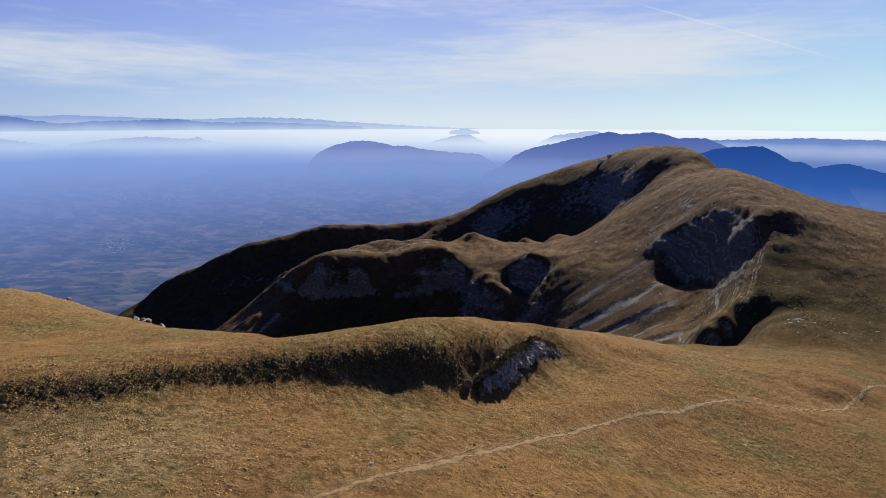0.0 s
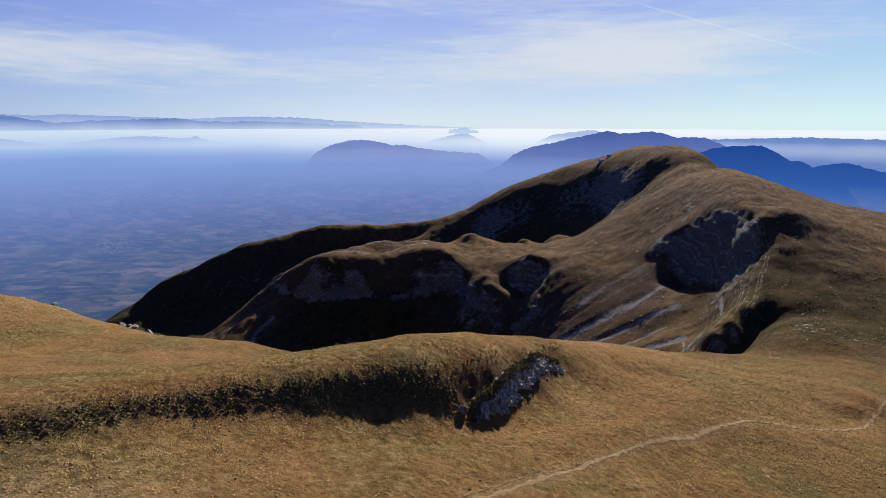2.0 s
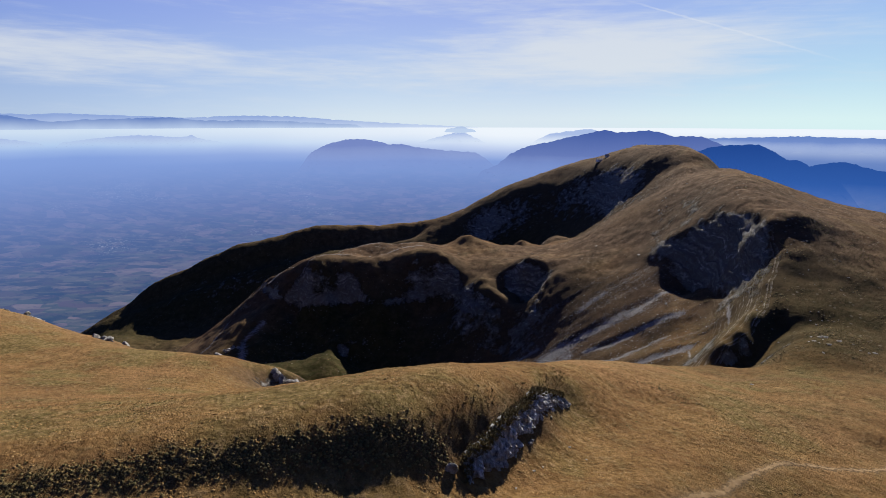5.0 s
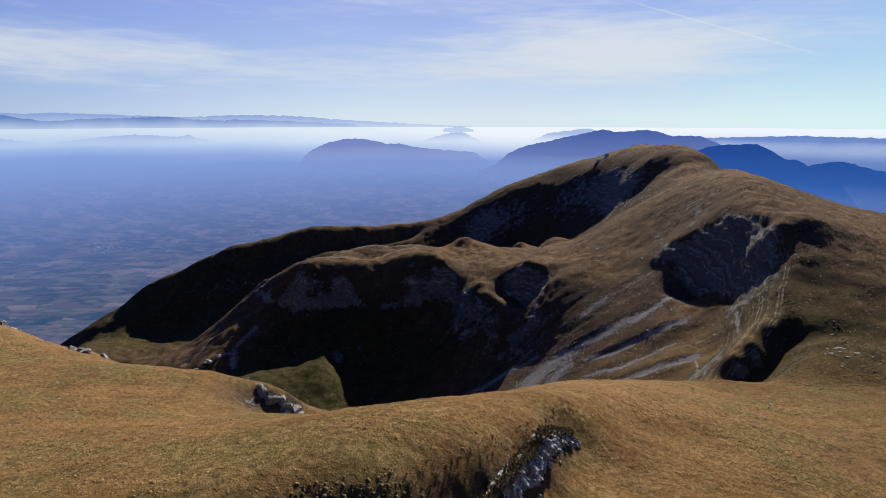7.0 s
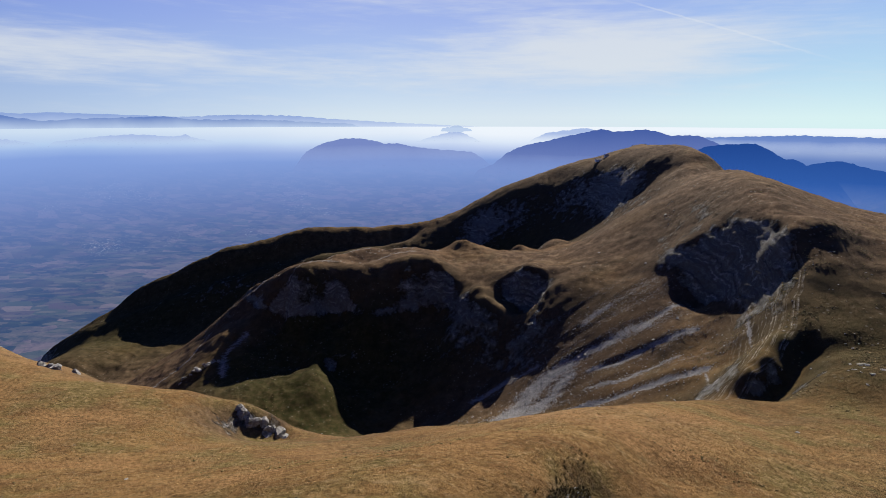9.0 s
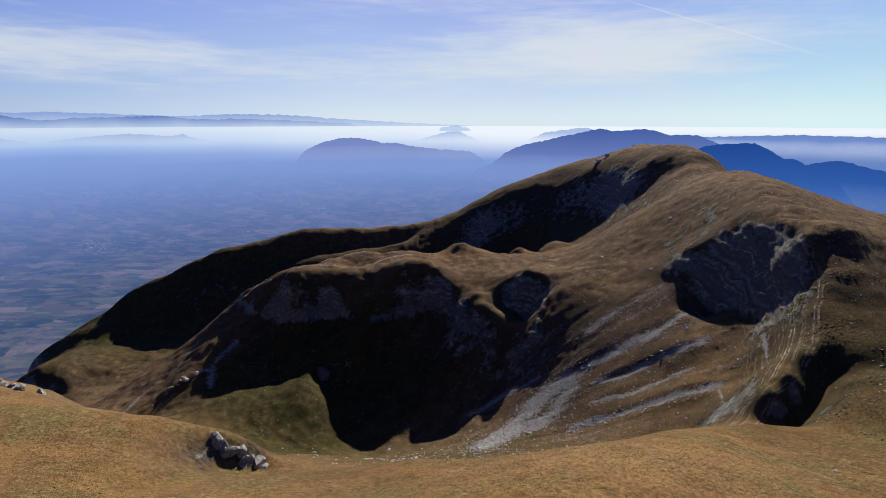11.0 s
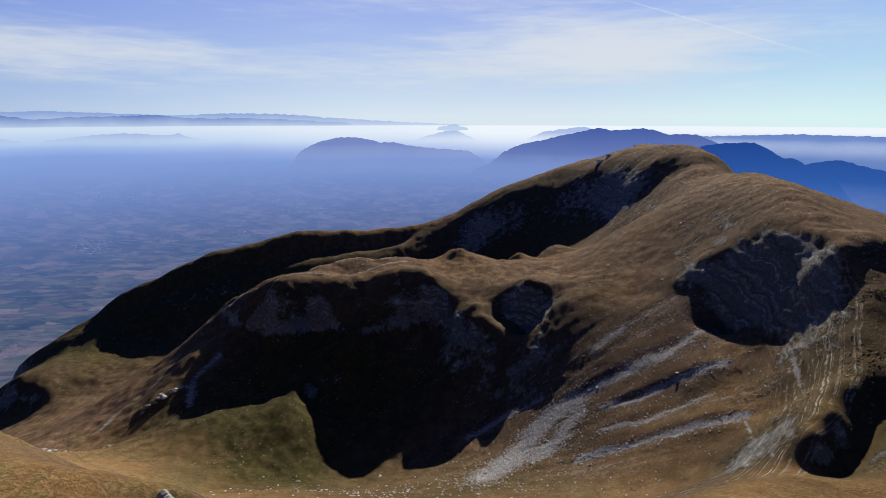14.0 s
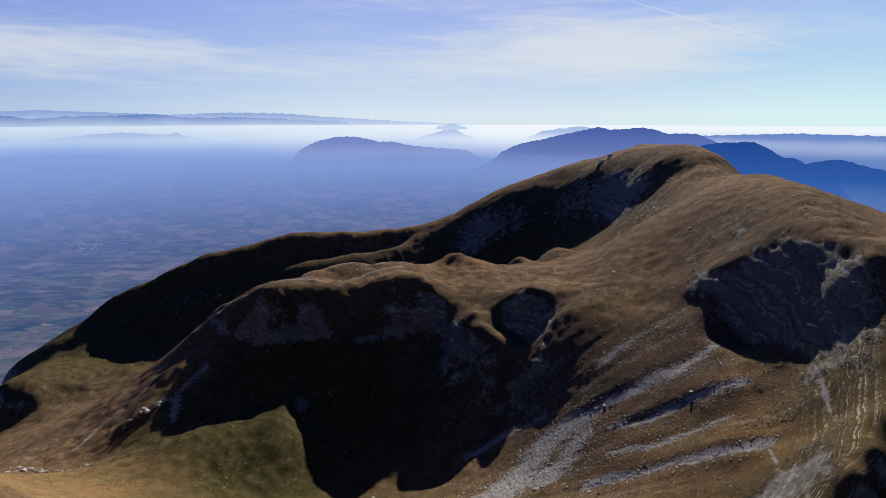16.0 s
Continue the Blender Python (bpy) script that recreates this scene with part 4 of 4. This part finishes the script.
def rock_face(points, highs, lean, label):
    """A fissured rock wall along a line on the plan, that closes back into the bank on top."""
    line = np.array(along([(x, y, h) for (x, y), h in zip(points, highs)], 0.16))
    for _ in range(30):
        line[1:-1] = (line[:-2] + 2 * line[1:-1] + line[2:]) / 4
    tangent = np.gradient(line[:, :2], axis=0)
    tangent /= np.hypot(tangent[:, 0], tangent[:, 1])[:, None]
    out = np.stack([tangent[:, 1], -tangent[:, 0]], 1)
    k = np.arange(len(line)) * 0.16
    foot = relief(line[:, 0] + out[:, 0] * 0.8, line[:, 1] + out[:, 1] * 0.8)[0] - 0.5
    fade = np.minimum(1, np.minimum(k, k[-1] - k) / 1.5)
    ragged = 1 + 0.16 * fbm(k, k * 0 + 3.3, 2.2, 3, 77)
    rows = []
    columns = -np.abs(lattice(k / 1.5, k * 0 + 0.4, 79)) * 0.7 + lattice(k / 5.0, k * 0 + 2.2, 81) * 0.5 - np.abs(lattice(k / 0.6, k * 0 + 5.4, 82)) * 0.3
    turf = relief(line[:, 0] - out[:, 0] * 1.6, line[:, 1] - out[:, 1] * 1.6)[0]
    tall = np.clip(turf - foot - 0.1, 0.3, 7.0)
    for f in np.linspace(0, 1, 30):
        h = tall * (line[:, 2] * fade * ragged) ** 0.5 * f
        crack = columns * (1 - 0.35 * f) + fbm(k + 0.2 * h, k * 0 + h * 1.1, 1.3, 4, 78, 0.65) * 0.85
        push = 0.9 - lean * h - 0.5 * f ** 4 + crack * min(1, f * 6)
        rows.append(np.stack([line[:, 0] + out[:, 0] * push, line[:, 1] + out[:, 1] * push, foot + h], 1))
    brow = rows[-1].copy()
    for back, drop in ((0.7, 0.02), (1.6, 0.35), (2.6, 1.1)):
        rows.append(np.stack([line[:, 0] - out[:, 0] * back, line[:, 1] - out[:, 1] * back, rows[29][:, 2] - drop], 1))
    grid = np.array(rows)[::-1]
    root = new("rock_outcrop")
    root.location = (line[0, 0], line[0, 1], foot[0])
    tagged(root, label, "rock outcrop", "limestone outcrops")
    ob = sheet("rock_face", grid[..., 0] - line[0, 0], grid[..., 1] - line[0, 1], grid[..., 2] - foot[0], {}, CLIFF, False)
    ob.data.shade_flat()
    ob.parent = root
    return root, brow


step_rock, BROW = rock_face([(4.0, 61.0), (5.0, 62.0), (6.4, 63.5), (8.0, 65.6), (9.4, 68.2), (11.4, 71.8), (13.4, 75.6), (15, 78.8), (16.8, 81.6), (18.8, 84.6)], [0.7, 0.95, 1, 1, 1, 1, 0.95, 0.9, 0.8, 0.6], 0.15, "pale fissured limestone face under the grassy bank's brow")
rng = random.Random(5)
for k in range(4):
    f = rng.random()
    x, y = 4.2 + 12 * f, 60.6 + 18 * f ** 1.4
    s = rng.choice((0.15, 0.22, 0.3))
    part("rock_block", ROCKS[k % 6], step_rock, Matrix.LocRotScale(Vector((x, y, on_ground(x, y) + 0.1)) - step_rock.location, Euler((0, 0, k)), (s * 1.2, s, s * 0.8)))

part("rock_block", ROCKS[2], step_rock, Matrix.LocRotScale(Vector((2.9, 60.5, on_ground(2.9, 60.5) + 0.25)) - step_rock.location, Euler((0.1, 0.1, 0.7)), (0.7, 0.6, 0.8)))
rng = random.Random(6)
outcrop("rock_outcrop", "grey weathered limestone ledge breaking from the meadow's rim", [(-44.5 + 10.5 * k / 12 + rng.uniform(-0.4, 0.4), 155.4 + rng.uniform(-0.5, 1.2), rng.uniform(-1.2, -0.5), rng.uniform(1.5, 2.6), rng.uniform(1.3, 2.0), rng.uniform(1.6, 2.6), rng.uniform(0, 90)) for k in range(13)])
outcrop("rock_outcrop", "pale limestone ledge on the knoll's edge", [(-107 + 11 * k / 11 + rng.uniform(-1, 1), 180 + rng.uniform(-2, 3), rng.uniform(-0.4, 0.6), rng.uniform(0.9, 2.0), rng.uniform(0.9, 1.6), rng.uniform(1.0, 2.2), rng.uniform(0, 90)) for k in range(8)])
outcrop("rock_outcrop", "low weathered rocks along the knoll's skyline", [(-190 + 50 * k / 21 + rng.uniform(-2, 2), 212 - 6 * k / 21 + rng.uniform(-3, 3), rng.uniform(-0.2, 0.3), rng.uniform(0.7, 2.1), rng.uniform(0.7, 1.8), rng.uniform(0.6, 1.5), rng.uniform(0, 90)) for k in range(22)])
outcrop("rock_outcrop", "weathered limestone blocks on the grassy spur", [(-138 + 16 * k / 13 + rng.uniform(-2, 2), 322 + 8 * k / 13 + rng.uniform(-3, 3), rng.uniform(-0.5, 0.5), rng.uniform(1.0, 2.4), rng.uniform(1, 2), rng.uniform(0.8, 1.9), rng.uniform(0, 90)) for k in range(14)])
outcrop("rock_outcrop", "bleached limestone pavement on the lower slope", [(-185 + 44 * k / 25 + rng.uniform(-3, 3), 302 - 10 * k / 25 + rng.uniform(-4, 4), rng.uniform(-0.6, 0.2), rng.uniform(1.0, 2.6), rng.uniform(1, 2.4), rng.uniform(0.6, 1.4), rng.uniform(0, 90)) for k in range(26)])
outcrop("rock_outcrop", "jagged dark crags on the hill's crest", [(300 + rng.uniform(-9, 9), 842 + rng.uniform(-4, 4), rng.uniform(-0.5, 0.5), rng.uniform(1.5, 3), rng.uniform(1.5, 3), rng.uniform(1.2, 2.6), rng.uniform(0, 90)) for k in range(7)])
outcrop("rock_outcrop", "rough rocks along the rim of the cliff", [(94 + 36 * f + rng.uniform(-2.5, 1), 170 + 50 * f ** 1.1 + rng.uniform(-2, 2), rng.uniform(-0.4, 0.0), s * rng.uniform(0.8, 1.3), s * rng.uniform(0.8, 1.3), s * rng.uniform(0.6, 1.1), rng.uniform(0, 90)) for f, s in [(rng.random(), rng.choice((0.2, 0.3, 0.4))) for k in range(36)]])

for x, y, size in ((92.2, 243, 1.0), (103.6, 248.6, 1.1), (69.2, 224.5, 0.8), (69.4, 258.5, 1.2), (66.8, 259.6, 1.0), (55.2, 226, 1.2), (-47.3, 256.6, 1.1), (-16.1, 269.2, 1.4),
                   (110.2, 303.2, 1.3), (138.6, 351.2, 1.4), (99.7, 347.3, 1.3), (-19.6, 218.2, 1.3), (12.7, 182, 0.9), (41.3, 236.1, 1.4)):
    boulder(x, y, size, "pale limestone boulder lying on the scree")
for x, y, size in ((115.2, 166.6, 1.6), (113.2, 161.7, 1.1), (117.5, 163.5, 0.9), (111, 164.5, 0.7), (-5.6, 37.4, 0.32), (-26.9, 32, 0.28), (40.1, 58.7, 0.25), (37.5, 60.4, 0.22), (16.9, 73.3, 0.35), (18.4, 71.2, 0.25), (71.9, 128.1, 0.6),
                   (11.5, 66.5, 0.3), (12.8, 67.8, 0.22), (9.2, 62.6, 0.25), (-32, 92, 0.4), (-58, 120, 0.45)):
    boulder(x, y, size, "weathered grey boulder in dry grass")
rng = random.Random(11)
for k in range(45):
    x, y = rng.uniform(-20, 112), rng.uniform(205, 292)
    if fan(np.array([x]), np.array([y]))[1][0] > 0.3:
        boulder(x, y, rng.choice((0.18, 0.22, 0.3)), "pale limestone boulder lying on the scree")
for k in range(70):
    boulder(rng.uniform(-30, 40), rng.uniform(195, 250), rng.choice((0.22, 0.3, 0.45)), "pale limestone boulder in the green bowl")
for k in range(70):
    boulder(rng.uniform(100, 165), rng.uniform(150, 230), rng.choice((0.25, 0.35, 0.5, 0.7)), "weathered grey boulder in dry grass")
for k in range(60):
    a = rng.random()
    boulder(-110 + 120 * a + rng.uniform(-6, 6), 388 + 42 * a + rng.uniform(-14, 10), rng.choice((0.4, 0.6, 0.9)), "bleached limestone boulder on the ridge's top")

for k in range(26):
    a = rng.random()
    boulder(126 + 22 * a + rng.uniform(-2, 2), 316 + 54 * a + rng.uniform(-3, 3), rng.choice((0.3, 0.45, 0.6)), "small pale rock in a line down the grassy summit slope", 0.9)
for x, y, size in ((164, 372, 1.1), (167, 375, 0.8), (160, 368, 0.7), (150, 340, 0.6), (152, 343, 0.5)):
    boulder(x, y, size, "small pale rock in a line down the grassy summit slope")

# ---- trails ----


def trail_thing(points, width, label, material, seed):
    line = np.array(along([(x, y, 0) for x, y in points], 0.5 if width < 2 else 2.5))[:, :2]
    for _ in range(6):
        line[1:-1] = (line[:-2] + 2 * line[1:-1] + line[2:]) / 4
    tangent = np.gradient(line, axis=0)
    tangent /= np.hypot(tangent[:, 0], tangent[:, 1])[:, None]
    side = np.stack([-tangent[:, 1], tangent[:, 0]], 1)
    k = np.arange(len(line))
    wl_, wr = [width / 2 * (1 + 0.9 * fbm(k * 1.0, k * 0.0 + q, 5.0, 3, seed)) for q in (0.3, 7.7)]
    rows, edges = [], []
    for f in np.linspace(-1, 1, 7):
        off = f * np.where(f < 0, wl_, wr)
        x, y = line[:, 0] + side[:, 0] * off, line[:, 1] + side[:, 1] * off
        z = relief(x, y)[0] + (0.05 if width < 2 else 0.25) * (1 - 1.8 * f * f)
        rows.append(np.stack([x, y, z], 1))
        edges.append(np.full(len(x), abs(f)))
    grid = np.array(rows)
    return tagged(sheet("trail", grid[..., 0], grid[..., 1], grid[..., 2], {"edge": np.array(edges)}, material, False), label, "trail", kind="structure")


trail_thing(TRAIL, 1.5, "bare trodden earth footpath through dry grass", EARTH, 71)
trail_thing([(-4.5, 36.2), (-0.7, 40.3), (3.4, 44.6), (6.3, 47.3), (11.5, 51.2), (15, 54.6)], 0.32, "thin side branch of the trodden footpath", EARTH, 72)
trail_thing([(214, 662), (224, 640), (239, 621), (236, 580), (232, 542)], 2.0, "pale track across the far hill's grass", EARTH, 73)

# ---- huts on the far hill ----


def hut(x, y, wide, deep, high, turn, label):
    root = new("hut")
    root.location = (x, y, on_ground(x, y) - 0.4)
    root.rotation_euler = (0, 0, radians(turn))
    tagged(root, label, "hut", "huts on the far hill")
    w, d = wide / 2, deep / 2
    r = high * 0.45
    verts = [(-w, -d, 0), (w, -d, 0), (w, d, 0), (-w, d, 0), (-w, -d, high), (w, -d, high), (w, d, high), (-w, d, high), (-w, 0, high + r), (w, 0, high + r)]
    faces = [(0, 1, 5, 4), (2, 3, 7, 6), (1, 2, 6, 9, 5), (3, 0, 4, 8, 7), (0, 3, 2, 1)]
    part("wall", mesh_of("wall", verts, faces, PLASTER, False), root)
    e = 0.35
    for s in (-1, 1):
        y0, z0 = s * (d + e), high - e * r / d
        rv = [(-w - e, y0, z0), (w + e, y0, z0), (w + e, 0, high + r), (-w - e, 0, high + r)]
        rv = [(a, b, c + 0.05) for a, b, c in rv] + [(a, b, c + 0.2) for a, b, c in rv]
        part("roof", mesh_of("roof", rv, [(0, 1, 2, 3), (7, 6, 5, 4), (0, 4, 5, 1), (1, 5, 6, 2), (2, 6, 7, 3), (3, 7, 4, 0)], ROOFING, False), root)
    door = [(-0.5, -d - 0.03, 0), (0.5, -d - 0.03, 0), (0.5, -d - 0.03, 2), (-0.5, -d - 0.03, 2), (-0.5, -d - 0.01, 0), (0.5, -d - 0.01, 0), (0.5, -d - 0.01, 2), (-0.5, -d - 0.01, 2)]
    part("door", mesh_of("door", door, [(0, 1, 2, 3), (7, 6, 5, 4), (3, 2, 6, 7), (1, 5, 6, 2), (0, 3, 7, 4)], ROOFING, False), root)
    return root


hut(216, 752, 8, 5, 3, 8, "small white-walled hut on the far hill")
hut(227, 756, 5, 4, 2.6, -5, "small white-walled hut on the far hill")

# ---- grass tussocks and heath: past counting ----


def clump_field(name, x, y, size, blades, lean, material, label, seed, wide=0.16, z=None):
    """Clumps of pointed blades, all in one mesh: three corners a blade."""
    r = np.random.RandomState(seed)
    n = len(x)
    z = relief(x, y)[0] - 0.03 if z is None else z
    ang = r.uniform(0, 2 * np.pi, (n, blades))
    out = r.uniform(0.25, 1.0, (n, blades)) * lean
    h = size[:, None] * r.uniform(0.55, 1.0, (n, blades))
    base = np.stack([x, y, z], -1)[:, None, :] + np.stack([np.cos(ang), np.sin(ang), 0 * ang], -1) * (size[:, None, None] * 0.22)
    side = np.stack([-np.sin(ang), np.cos(ang), 0 * ang], -1) * (size[:, None, None] * wide)
    tip = base + np.stack([np.cos(ang) * out * size[:, None], np.sin(ang) * out * size[:, None], h], -1)
    co = np.stack([base - side, base + side, tip], 2).reshape(-1, 3)
    # one shared foot keeps a clump's blades one island
    mesh = bpy.data.meshes.new(name)
    tri = np.arange(len(co)).reshape(-1, 3)
    mesh.vertices.add(len(co))
    mesh.vertices.foreach_set("co", co.astype(np.float32).ravel())
    mesh.loops.add(tri.size)
    mesh.loops.foreach_set("vertex_index", tri.astype(np.int32).ravel())
    mesh.polygons.add(len(tri))
    mesh.polygons.foreach_set("loop_start", np.arange(0, tri.size, 3, dtype=np.int32))
    mesh.update(calc_edges=True)
    mesh.materials.append(material)
    return tagged(new(name, mesh), label, "grass" if "grass" in name else "shrubs", kind="stuff")


def strew(n, x0, x1, y0, y1, seed, keep):
    r = np.random.RandomState(seed)
    x, y = r.uniform(x0, x1, n), r.uniform(y0, y1, n)
    ok = r.uniform(0, 1, n) < keep(x, y)
    return x[ok], y[ok]


def seen_wedge(x, y):
    return (np.abs(x) < 10 + 0.92 * y).astype(float)


def hummocks(name, x, y, size, high, material, label, seed):
    """Low rounded cushions of grass or heath, all in one mesh: a five-sided dome each."""
    r = np.random.RandomState(seed)
    n = len(x)
    z = relief(x, y)[0] - 0.06
    turn = r.uniform(0, 2 * np.pi, n)
    ang = turn[:, None] + np.arange(5)[None, :] * (2 * np.pi / 5)
    wob = size[:, None] * r.uniform(0.7, 1.25, (n, 5))
    tall = size * high * r.uniform(0.7, 1.3, n)
    low = np.stack([x[:, None] + np.cos(ang) * wob, y[:, None] + np.sin(ang) * wob, np.repeat(z[:, None], 5, 1)], -1)
    mid_w = wob * r.uniform(0.55, 0.85, (n, 5))
    mid = np.stack([x[:, None] + np.cos(ang + 0.4) * mid_w, y[:, None] + np.sin(ang + 0.4) * mid_w, z[:, None] + tall[:, None] * r.uniform(0.55, 0.95, (n, 5))], -1)
    top = np.stack([x + r.uniform(-0.2, 0.2, n) * size, y + r.uniform(-0.2, 0.2, n) * size, z + tall], -1)[:, None, :]
    co = np.concatenate([low, mid, top], 1).reshape(-1, 3)
    k = np.arange(5)
    k1 = (k + 1) % 5
    tri = np.concatenate([np.stack([k, k1, k + 5], 1), np.stack([k1, k1 + 5, k + 5], 1), np.stack([k + 5, k1 + 5, k * 0 + 10], 1)])
    tri = (np.arange(n)[:, None, None] * 11 + tri[None]).reshape(-1, 3)
    mesh = bpy.data.meshes.new(name)
    mesh.vertices.add(len(co))
    mesh.vertices.foreach_set("co", co.astype(np.float32).ravel())
    mesh.loops.add(tri.size)
    mesh.loops.foreach_set("vertex_index", tri.astype(np.int32).ravel())
    mesh.polygons.add(len(tri))
    mesh.polygons.foreach_set("loop_start", np.arange(0, tri.size, 3, dtype=np.int32))
    mesh.update(calc_edges=True)
    mesh.materials.append(material)
    kinds = {"grass_tussocks": "grass", "heath_shrubs": "shrubs", "scree_stones": "stones"}
    return tagged(new(name, mesh), label, kinds[name], kind="stuff")


def rand(seed, lo, hi, n):
    return np.random.RandomState(seed).uniform(lo, hi, n)


BANK = [(-56, 43), (-44, 44), (-31, 47.7), (-23.5, 51.7), (-13, 55), (-4, 59), (1.5, 61.2)]
x, y = strew(70000, -60, 60, 22, 70, 81, lambda x, y: seen_wedge(x, y) * np.clip(-0.12 + 0.7 * around(x, y, -28, 38, 22, 12) + 1.3 * fbm(x, y, 7, 3, 91), 0.015, 1) * (line_distance(x, y, TRAIL)[0] > 1.0))
hummocks("grass_tussocks", x, y, rand(1, 0.06, 0.16, len(x)), 0.7, STRAW, "dry straw-coloured grass tussocks over the meadow", 3)
x, y = strew(80000, -75, 110, 22, 135, 82, lambda x, y: seen_wedge(x, y) * np.clip(-0.05 + 1.3 * fbm(x, y, 9, 3, 92), 0.01, 1) * (line_distance(x, y, TRAIL)[0] > 0.9))
hummocks("grass_tussocks", x, y, rand(2, 0.05, 0.14, len(x)), 0.6, STRAW, "dry straw-coloured grass tussocks over the bank", 4)
x, y = strew(60000, -60, 6, 38, 66, 83, lambda x, y: np.exp(-(line_distance(x, y, BANK)[0] / (1.15 + 0.6 * fbm(x, y, 8, 2, 96))) ** 2))
size = rand(4, 0.08, 0.22, len(x))
hummocks("heath_shrubs", x, y, size, 0.55, SHRUB, "dark low heath shrubs along the bank", 5)
clump_field("heath_shrubs", x, y, size * 1.25, 10, 0.9, SHRUB, "wiry heath twigs along the bank", 15, 0.14)
x, y = strew(7000, -60, 6, 38, 66, 88, lambda x, y: np.exp(-(line_distance(x, y, BANK)[0] / 2.4) ** 2))
hummocks("grass_tussocks", x, y, rand(14, 0.06, 0.14, len(x)), 0.7, STRAW, "dry grass tussocks between the heath shrubs", 16)
r = np.random.RandomState(17)
pick = r.randint(0, len(BROW), 2000)
down = r.uniform(0, 1, 2000) ** 2.4
x, y = BROW[pick, 0] + r.uniform(-0.8, 0.25, 2000), BROW[pick, 1] + r.uniform(-0.5, 0.5, 2000)
clump_field("heath_shrubs", x, y, r.uniform(0.16, 0.36, 2000), 16, 1.0, SHRUB, "dark grass and heath hanging over the rock", 7, 0.13, BROW[pick, 2] + 0.05 - 0.9 * down)
x, y = strew(4500, -2, 24, 58, 92, 85, lambda x, y: np.exp(-(line_distance(x, y, [(0, 62.6), (4, 65.4), (8, 70), (11.5, 75), (15, 81), (19, 89)])[0] / 0.9) ** 2))
clump_field("heath_shrubs", x, y, rand(5, 0.12, 0.28, len(x)), 14, 1.0, SHRUB, "dark grass and heath on the brow of the bank", 27, 0.12)
x, y = strew(42000, -70, 95, 25, 140, 84, lambda x, y: seen_wedge(x, y) * np.clip(-0.18 + 0.35 * around(x, y, 60, 66, 22, 14) + 1.3 * fbm(x, y, 12, 4, 93), 0, 1))
hummocks("heath_shrubs", x, y, rand(6, 0.07, 0.18, len(x)), 0.9, SHRUB, "dark low tufts scattered over the meadow", 6)
x, y = strew(16000, 95, 200, 145, 240, 86, lambda x, y: np.clip(0.0 + 1.5 * fbm(x, y, 14, 4, 94), 0, 1))
hummocks("heath_shrubs", x, y, rand(8, 0.14, 0.36, len(x)), 0.8, SHRUB, "dark low heath over the stony hillside", 8)
x, y = strew(26000, -180, 190, 190, 440, 87, lambda x, y: np.clip(-0.15 + 1.5 * fbm(x, y, 30, 4, 95), 0, 1) * (1 - fan(x, y)[1]))
hummocks("heath_shrubs", x, y, rand(9, 0.15, 0.36, len(x)), 0.8, SHRUB, "dark low heath dotted over the slopes", 9)

# ---- loose stones of the scree and of the bowl's floor ----
STONES = tuft_material("loose_limestone", (0.14, 0.138, 0.138), (0.22, 0.218, 0.22), (0.31, 0.305, 0.305), (0.18, 0.175, 0.168))


def scree_cover(x, y):
    cover = np.zeros(len(x))
    for half, power, line in SCREE_RUNS[:8]:
        cover = np.maximum(cover, power * np.exp(-(line_distance(x, y, line)[0] / (1.1 * half)) ** 2))
    return cover


x, y = strew(70000, 10, 115, 195, 290, 101, lambda x, y: 0.34 * scree_cover(x, y) + 0.012)
hummocks("scree_stones", x, y, 0.10 + 0.32 * rand(102, 0, 1, len(x)) ** 3, 0.7, STONES, "loose grey limestone rubble in the scree lanes", 103)
x, y = strew(5000, -70, 70, 185, 262, 104, lambda x, y: 0.5 * around(x, y, 5, 235, 45, 22) + 0.06)
hummocks("scree_stones", x, y, 0.12 + 0.5 * rand(105, 0, 1, len(x)) ** 4, 0.7, STONES, "pale stones strewn over the bowl's floor", 106)
